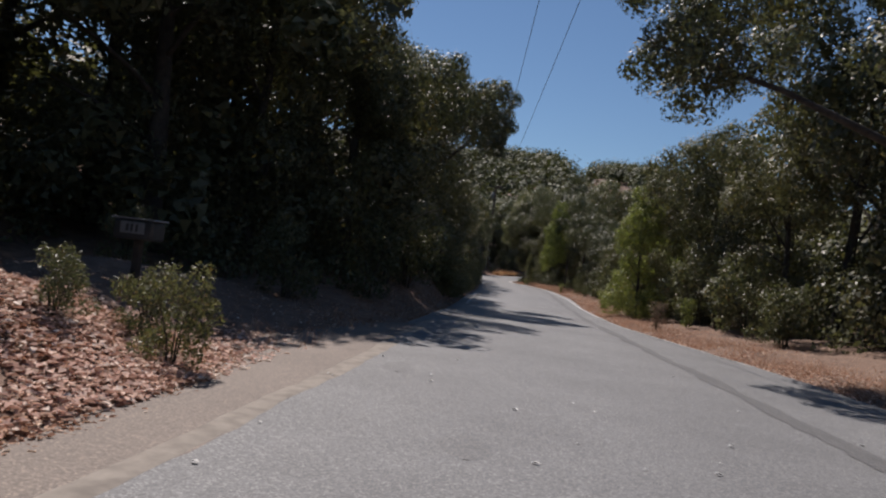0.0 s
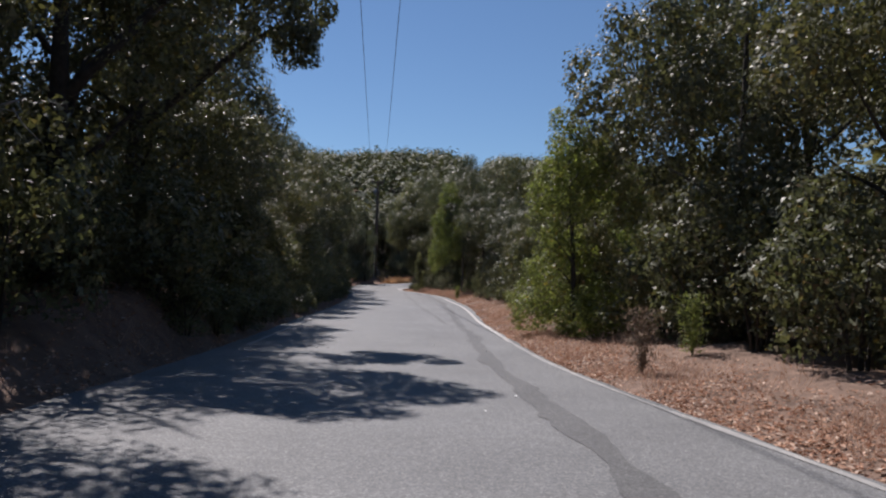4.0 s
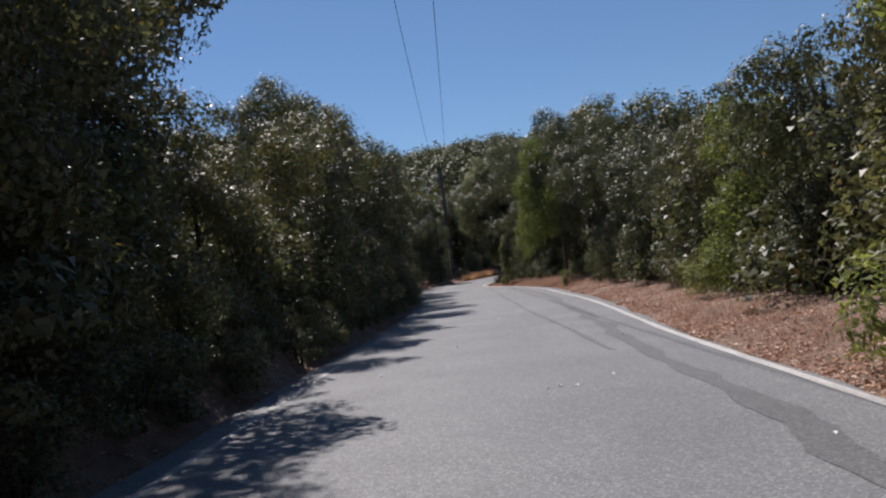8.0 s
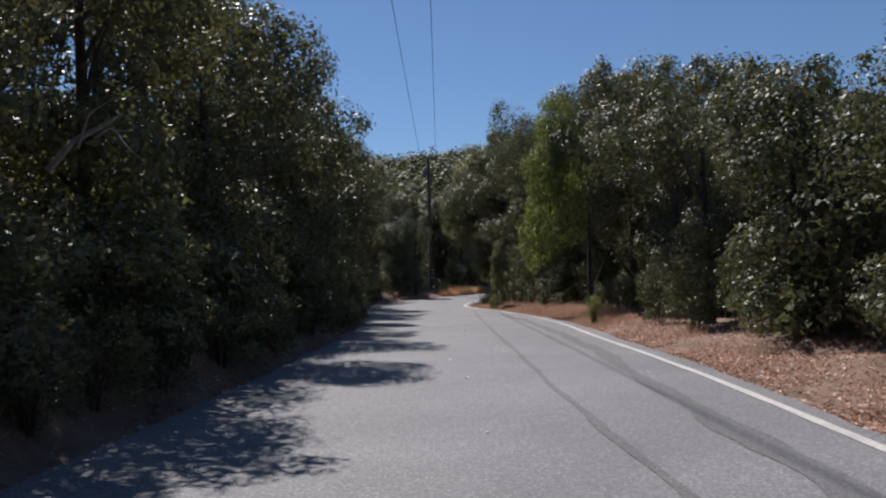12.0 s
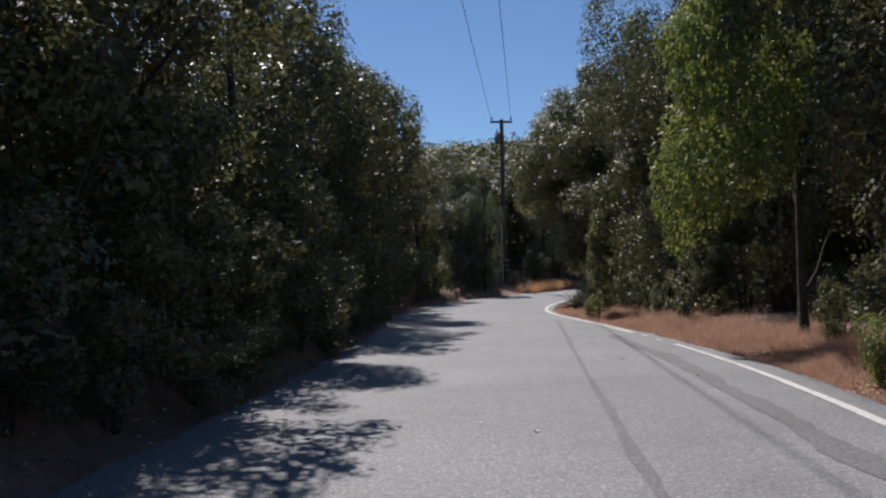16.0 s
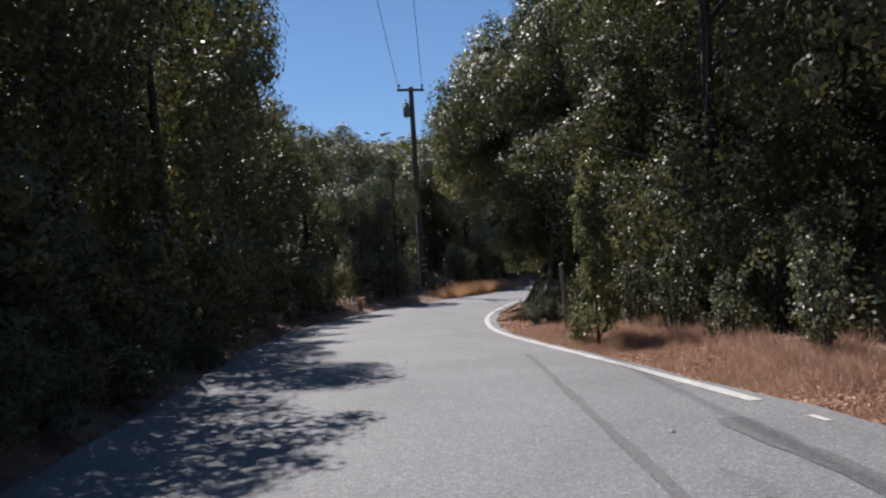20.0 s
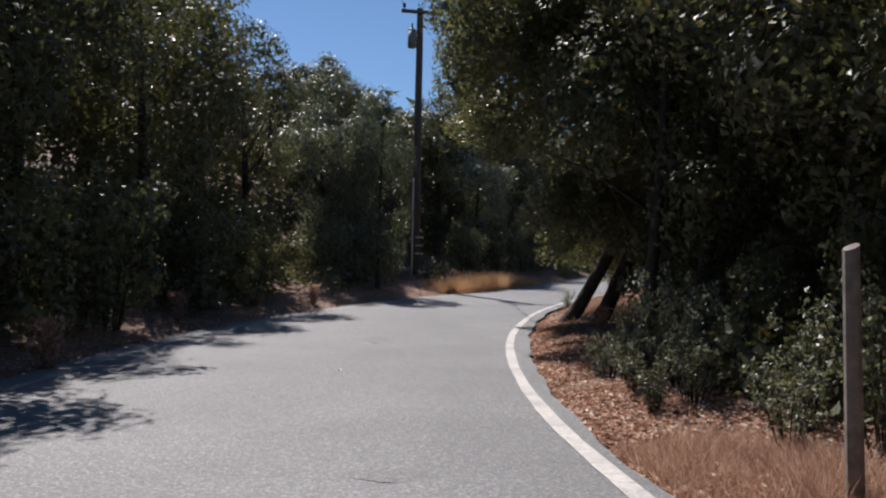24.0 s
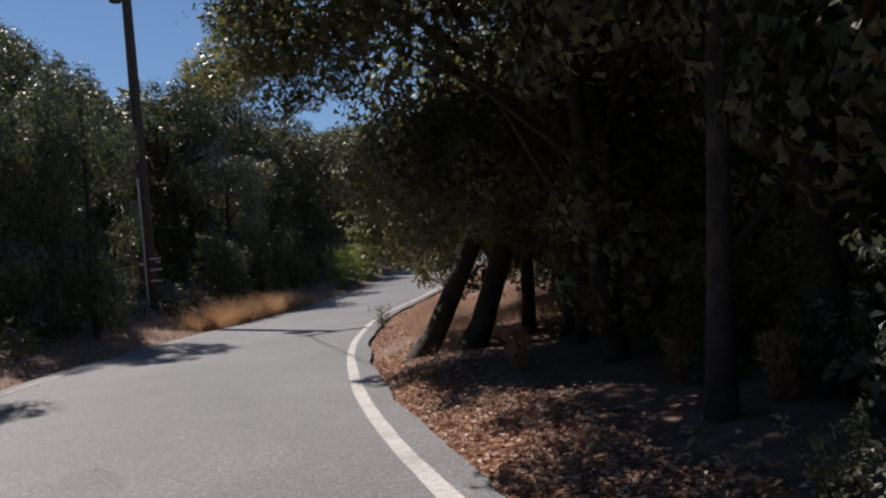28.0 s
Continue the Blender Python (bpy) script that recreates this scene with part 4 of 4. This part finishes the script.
def dry_grass(seed=4):
    rg = np.random.default_rng(seed)
    n = 110000
    y = np.where(rg.uniform(0, 1, n) < 0.45, rg.uniform(50, 70, n), rg.uniform(3, 94, n))
    right = rg.uniform(0, 1, n) < 0.68
    off = np.abs(rg.normal(0.55, 0.55, n))
    x = np.where(right, right_x(y) + np.where(y < 34, 0.45, 0.85) + off, left_x(y) - 0.6 - off)
    clump = np.sin(1.9 * y + 1.3 * x) + np.sin(4.3 * y - 3.1 * x) + 0.6 * np.sin(9 * y + 7 * x) + rg.normal(0, 0.5, n)
    keep = clump > np.where(right & (y > 63.5) & (y < 74), 9.0, np.where((y > 50) & right, 0.7, np.where(right & (y < 34), -0.1, 0.85)))
    x, y, clump = x[keep], y[keep], clump[keep]
    # the short, soft growth between the lane and the trees
    k = 105000
    sy = rg.uniform(49, 64.5, k)
    su = rg.uniform(0, 1, k) ** 1.15 * np.interp(sy, [49, 55, 60, 64, 65.5, 67.5], [1.2, 1.9, 1.25, 1.0, 0.8, 0.6])
    sx = right_x(sy) + np.interp(sy, [48, 58], [0.42, 0.24]) + su
    x, y = np.concatenate([x, sx]), np.concatenate([y, sy])
    clump = np.concatenate([clump, np.minimum(0.9 * su, 1.0) - 0.6 + 0.6 * np.sin(2.1 * sy + 1.7 * sx) + 0.7 * np.sin(5.3 * sy - 3.9 * sx) * np.sin(3.1 * sx + 1.3 * sy)])
    # the tall golden clump outside the bend
    m = 15000
    gy = 84.2 + 5.4 * rg.uniform(0, 1, m)
    blades("tall_grass", rg, left_x(gy) - 0.3 - np.abs(rg.normal(0, 0.5, m)), gy, np.interp(gy, [84.2, 85.2, 87.0, 89.6], [3.5, 7.0, 7.0, 2.5]), GOLD, "tall golden dry grass outside the bend")
    # the open slope behind the stems
    k = 12000
    sy = rg.uniform(74.5, 82, k)
    sx = right_x(sy) + 1.0 + rg.uniform(0, 4.0, k)
    x, y, clump = np.concatenate([x, sx]), np.concatenate([y, sy]), np.concatenate([clump, 1.5 + np.sin(2.3 * sx + 1.1 * sy)])
    blades("dry_grass", rg, x, y, clump, STRAW, "straw-coloured dry grass on the verge")


litter()
dry_grass()


def flakes(seed=21):
    """Small pale leaves blown on to the lane."""
    rg = np.random.default_rng(seed)
    n = 110
    y = np.where(rg.uniform(0, 1, n) < 0.25, rg.uniform(1, 10, n), rg.uniform(1, 85, n))
    u = rg.uniform(0, 1, n) ** 1.3
    x = left_x(y) + u * (right_x(y) - left_x(y)) - np.where(y < 10, 1.0, 0.0) * (1 - u)
    v, t = leaf_arrays(rg, np.stack([x, y, road_z(y) + 0.024], 1), np.tile(np.array([0, 0, 1.0]), (n, 1)), 0.05, 0.03, 3.0, 0.0, True, 0.2)
    tagged(new("fallen_leaves", mesh_of("fallen_leaves", v, t, PALE)), "a few pale dry leaves blown on to the asphalt", "leaf litter", kind="stuff")


flakes()

# seams and repairs in the asphalt
SEAM_A = smooth_of(np.array([-6, 5, 9.5, 12, 18, 22, 26, 30, 36, 42, 46, 52, 56.0]), np.array([2.9, 3.25, 3.65, 3.78, 4.18, 4.42, 4.98, 5.3, 5.92, 6.48, 6.75, 6.95, 6.75]))
SEAM_B = smooth_of(np.array([30, 33, 38, 42, 48, 55, 61.0]), np.array([5.0, 5.15, 5.25, 5.4, 5.65, 6.0, 6.3]))
ys = np.arange(-6, 56, 0.2)
strip("crack_seal", ys, SEAM_A(ys) - 0.04, SEAM_A(ys) + 0.17, 0.016, PATCH, road, 2, 0.12, "dark ragged seam between two pours")
ys = np.arange(30, 60.5, 0.2)
strip("crack_seal", ys, SEAM_B(ys) - 0.035, SEAM_B(ys) + 0.035, 0.016, PATCH, road, 1, 0.04, "thin dark seam")


# dark smudges worn into the lane
for x, y, wide, long in ((0.26, 4.4, 0.13, 0.3), (5.2, 63.0, 0.3, 0.15), (5.3, 63.7, 0.28, 0.14), (6.3, 54.4, 0.12, 0.25), (4.9, 70.8, 0.22, 0.5), (-0.3, 7.5, 0.14, 0.4), (6.35, 52.4, 0.14, 0.4), (3.9, 75.1, 0.3, 0.7)):
    ys = np.arange(y - long, y + long + 0.01, 0.1)
    half = wide * np.sqrt(np.maximum(1 - ((ys - y) / long) ** 2, 0.01))
    strip("stain", ys, x - half, x + half, 0.016, SMUDGE, road, 4, 0.14, "dark smudge worn into the asphalt", 0.0035)


# ---- the utility pole and its wires ----
def utility_pole(x, y, height):
    z = float(ground_z(x, y))
    t = thing("utility_pole", pose(x, y, z, 0, 0, 8), "tall brown wooden utility pole with a crossarm and a transformer", "utility pole")
    under("pole", tube("pole", [(0, 0, -0.5), (0, 0, height * 0.5), (0, 0, height)], [0.17, 0.145, 0.12], POLE, 14), t)
    arm = part("crossarm", box(bmesh.new(), (1.35, 0.1, 0.12), (-0.05, -0.16, height - 0.18), 0.012), POLE, t)
    for s in (-0.62, 0.55):
        bm = cyl(bmesh.new(), 0.02, 0.02, 0.16, Matrix.Translation((s, -0.16, height - 0.05)), 8)
        cyl(bm, 0.06, 0.045, 0.09, Matrix.Translation((s, -0.16, height + 0.06)), 12)
        cyl(bm, 0.075, 0.06, 0.05, Matrix.Translation((s, -0.16, height + 0.0)), 12)
        part("insulator", bm, BOXMETAL, t, "dark porcelain insulator")
    bm = cyl(bmesh.new(), 0.16, 0.16, 0.62, Matrix.Translation((-0.3, -0.08, height - 1.2)), 18)
    cyl(bm, 0.17, 0.12, 0.07, Matrix.Translation((-0.3, -0.08, height - 0.86)), 18)
    can = part("transformer", bm, CANMETAL, t, "grey cylindrical transformer can", True)
    part("bushing", cyl(bmesh.new(), 0.035, 0.03, 0.22, Matrix.Translation((-0.3, -0.08, height - 0.72)), 10), BOXMETAL, can)
    part("bracket", box(bmesh.new(), (0.3, 0.06, 0.06), (-0.15, -0.06, height - 1.05), 0.006), STEEL, t)
    part("conduit", cyl(bmesh.new(), 0.035, 0.035, 3.6, Matrix.Translation((-0.14, -0.15, 1.75)), 10), PALE, t, "pale plastic conduit up the lower pole")
    for k in range(3):
        part("marker", box(bmesh.new(), (0.3, 0.03, 0.05), (0.12, -0.19, 0.75 + 0.3 * k), 0.006), PALE, t, "pale metal marker strip")
    return z + height


def wire(name, a, b, sag, label):
    pts = []
    for i in range(41):
        w = i / 40
        p = Vector(a).lerp(Vector(b), w)
        p.z -= 4 * sag * w * (1 - w)
        pts.append(p)
    tagged(new(name, tube(name, pts, [0.012] * 41, CABLE, 5)), label, "cable", "overhead wires")


TOP = utility_pole(5.4, 87.0, 11.75 - float(ground_z(5.4, 87.0)))
wire("overhead_wire", (4.75, 86.8, TOP + 0.1), (-0.9, -50, TOP + 0.6), 1.9, "thin black overhead power wire")
wire("overhead_wire", (5.95, 86.8, TOP + 0.1), (0.5, -50, TOP + 0.6), 1.9, "thin black overhead power wire")


def fence_post(x, y):
    t = thing("fence_post", pose(x, y, float(ground_z(x, y)), 1.5, -3, 20), "weathered grey split wooden post leaning in dry grass", "post")
    bm = bmesh.new()
    cyl(bm, 0.042, 0.034, 1.35, Matrix.Translation((0, 0, 0.5)), 9)
    for v in bm.verts:
        v.co.x += 0.02 * noise.noise(v.co * 5.0)
        v.co.z += 0.03 * v.co.x / 0.06 if v.co.z > 0.8 else 0
    part("post", bm, WOOD, t)


fence_post(7.38, 63.1)


def mailbox(x, y, low):
    t = thing("mailbox", pose(x, y, float(ground_z(x, y)), 0, 0, -12), "dark metal mailbox with a pale lid on a wooden post", "mailbox")
    part("post", box(bmesh.new(), (0.08, 0.08, 0.9), (0, 0.02, low - 0.06), 0.008), BARK, t)
    part("box", box(bmesh.new(), (0.5, 0.26, 0.22), (0, 0, low + 0.440), 0.03), BOXMETAL, t)
    part("lid", box(bmesh.new(), (0.54, 0.3, 0.02), (0, 0, low + 0.565), 0.006), STEEL, t, "pale weathered metal lid")
    pl = part("plate", box(bmesh.new(), (0.3, 0.012, 0.13), (0, -0.137, low + 0.460), 0.003), STEEL, t, "pale number plate with plain bars")
    for k in range(3):
        part("bar", box(bmesh.new(), (0.03, 0.008, 0.08), (-0.06 + 0.06 * k, -0.146, low + 0.460), 0.002), BOXMETAL, pl)


mailbox(-3.45, 8.3, 0.24)
for x, y, h, w, v in ((-2.85, 5.5, 0.5, 1.0, 0), (-2.0, 5.7, 0.75, 0.8, 1), (-2.45, 6.3, 0.7, 0.8, 2), (-3.9, 5.0, 1.1, 0.8, 2), (-2.6, 12.6, 1.3, 0.9, 1), (-4.8, 11.2, 1.0, 0.8, 2)):
    plant("shrub", x, y, h, w, v)


def weed(x, y, height, mat, label, name="weed", n=900, wide=1.0):
    """An upright, feathery plant with many thin stalks."""
    t = thing(name, pose(x, y, float(ground_z(x, y))), label, "plant", "verge plants")
    rg = np.random.default_rng(int(100 * x + y))
    for k in range(9):
        a, q = 2.4 * k, rg.uniform(0.08, 0.3) * height * wide
        pts = [(0, 0, -0.03), (0.4 * q * math.cos(a), 0.4 * q * math.sin(a), 0.5 * height), (q * math.cos(a), q * math.sin(a), height * rg.uniform(0.75, 1.0))]
        under("stalk", tube("stalk", pts, [0.006, 0.005, 0.002], mat, 4), t)
    u = rg.uniform(0.04, 1, n)
    a, q = rg.uniform(0, 6.28, n), rg.uniform(0.02, 0.34, n) * height * wide * (0.45 + 0.55 * u)
    pos = np.stack([q * np.cos(a), q * np.sin(a), u * height * 0.95], 1)
    o = np.stack([np.cos(a) * 0.5, np.sin(a) * 0.5, 0 * a + 0.6], 1)
    v, f = leaf_arrays(rg, pos, o, 0.07, 0.014, 0.1, -0.8, False, 0.9)
    under("foliage", mesh_of("foliage", v, f, mat), t)


weed(6.1, 20.2, 0.85, DRYWEED, "tall dry brown weed on the verge")
weed(7.3, 21.3, 0.9, BAY, "feathery bright green weed on the verge")
weed(8.3, 49.7, 0.7, BAY, "feathery green weed in dry litter")
for x, y, h in ((12.35, 93.6, 1.6), (13.2, 94.7, 1.75), (14.1, 96.1, 1.5)):
    weed(x, y, h, BROOM, "bright green feathery broom bush past the bend", "broom_bush", 3600, 1.5)
weed(9.55, 79.6, 0.5, PALELEAF, "wispy grey-green weed at the inner edge of the bend", "weed", 500, 1.6)
for x, y, h in ((8.5, 71.8, 0.4), (8.9, 70.0, 0.35)):
    weed(x, y, h, LITTER, "dry reddish brown weed in leaf litter")
weed(8.1, 67.6, 0.35, STRAW, "dry brown weed in leaf litter")
weed(8.7, 68.9, 0.4, STRAW, "dry brown weed in leaf litter")
weed(2.0, 57.6, 0.5, STRAW, "clump of dry golden grass at the pavement's edge", "grass_clump")
weed(1.75, 67.4, 0.6, STRAW, "clump of dry golden grass at the pavement's edge", "grass_clump")
weed(2.95, 77.9, 0.5, STRAW, "clump of dry golden grass at the pavement's edge", "grass_clump")
weed(1.35, 72.7, 0.55, STRAW, "clump of dry golden grass at the pavement's edge", "grass_clump")


def dead_branch(x, y, z, parent_like, reach, rise, label):
    """A bare, pale broken branch, a part of the plant it grows from."""
    host = min((o for o in scene.objects if o.parent is None and o.name.startswith(parent_like)), key=lambda o: (o.matrix_world.translation - Vector((x, y, z))).length)
    inv = host.matrix_world.inverted()
    tips = [(0, 0, 0), (0.35 * reach, -0.1, 0.5 * rise), (0.7 * reach, -0.05, 0.9 * rise), (reach, -0.2, rise)]
    ob = under("dead_branch", tube("dead_branch", [inv @ (Vector((x, y, z)) + Vector(p)) for p in tips], [0.03, 0.022, 0.016, 0.006], DEADWOOD, 6), host, label)
    for k, u in enumerate((0.4, 0.6, 0.8)):
        q = Vector((x + u * reach, y - 0.08, z + u * rise))
        side = [q, q + Vector((0.12, -0.1, 0.22 - 0.18 * k)), q + Vector((0.3, -0.16, 0.3 - 0.3 * k))]
        under("twig", tube("twig", [inv @ p for p in side], [0.012, 0.008, 0.003], DEADWOOD, 5), ob)


dead_branch(-0.9, 18.0, 2.15, "oak_tree", 0.75, 0.35, "pale broken branch without leaves")
dead_branch(1.35, 37.5, 2.1, "oak_tree", 0.6, 0.35, "bare pale branch sticking out")
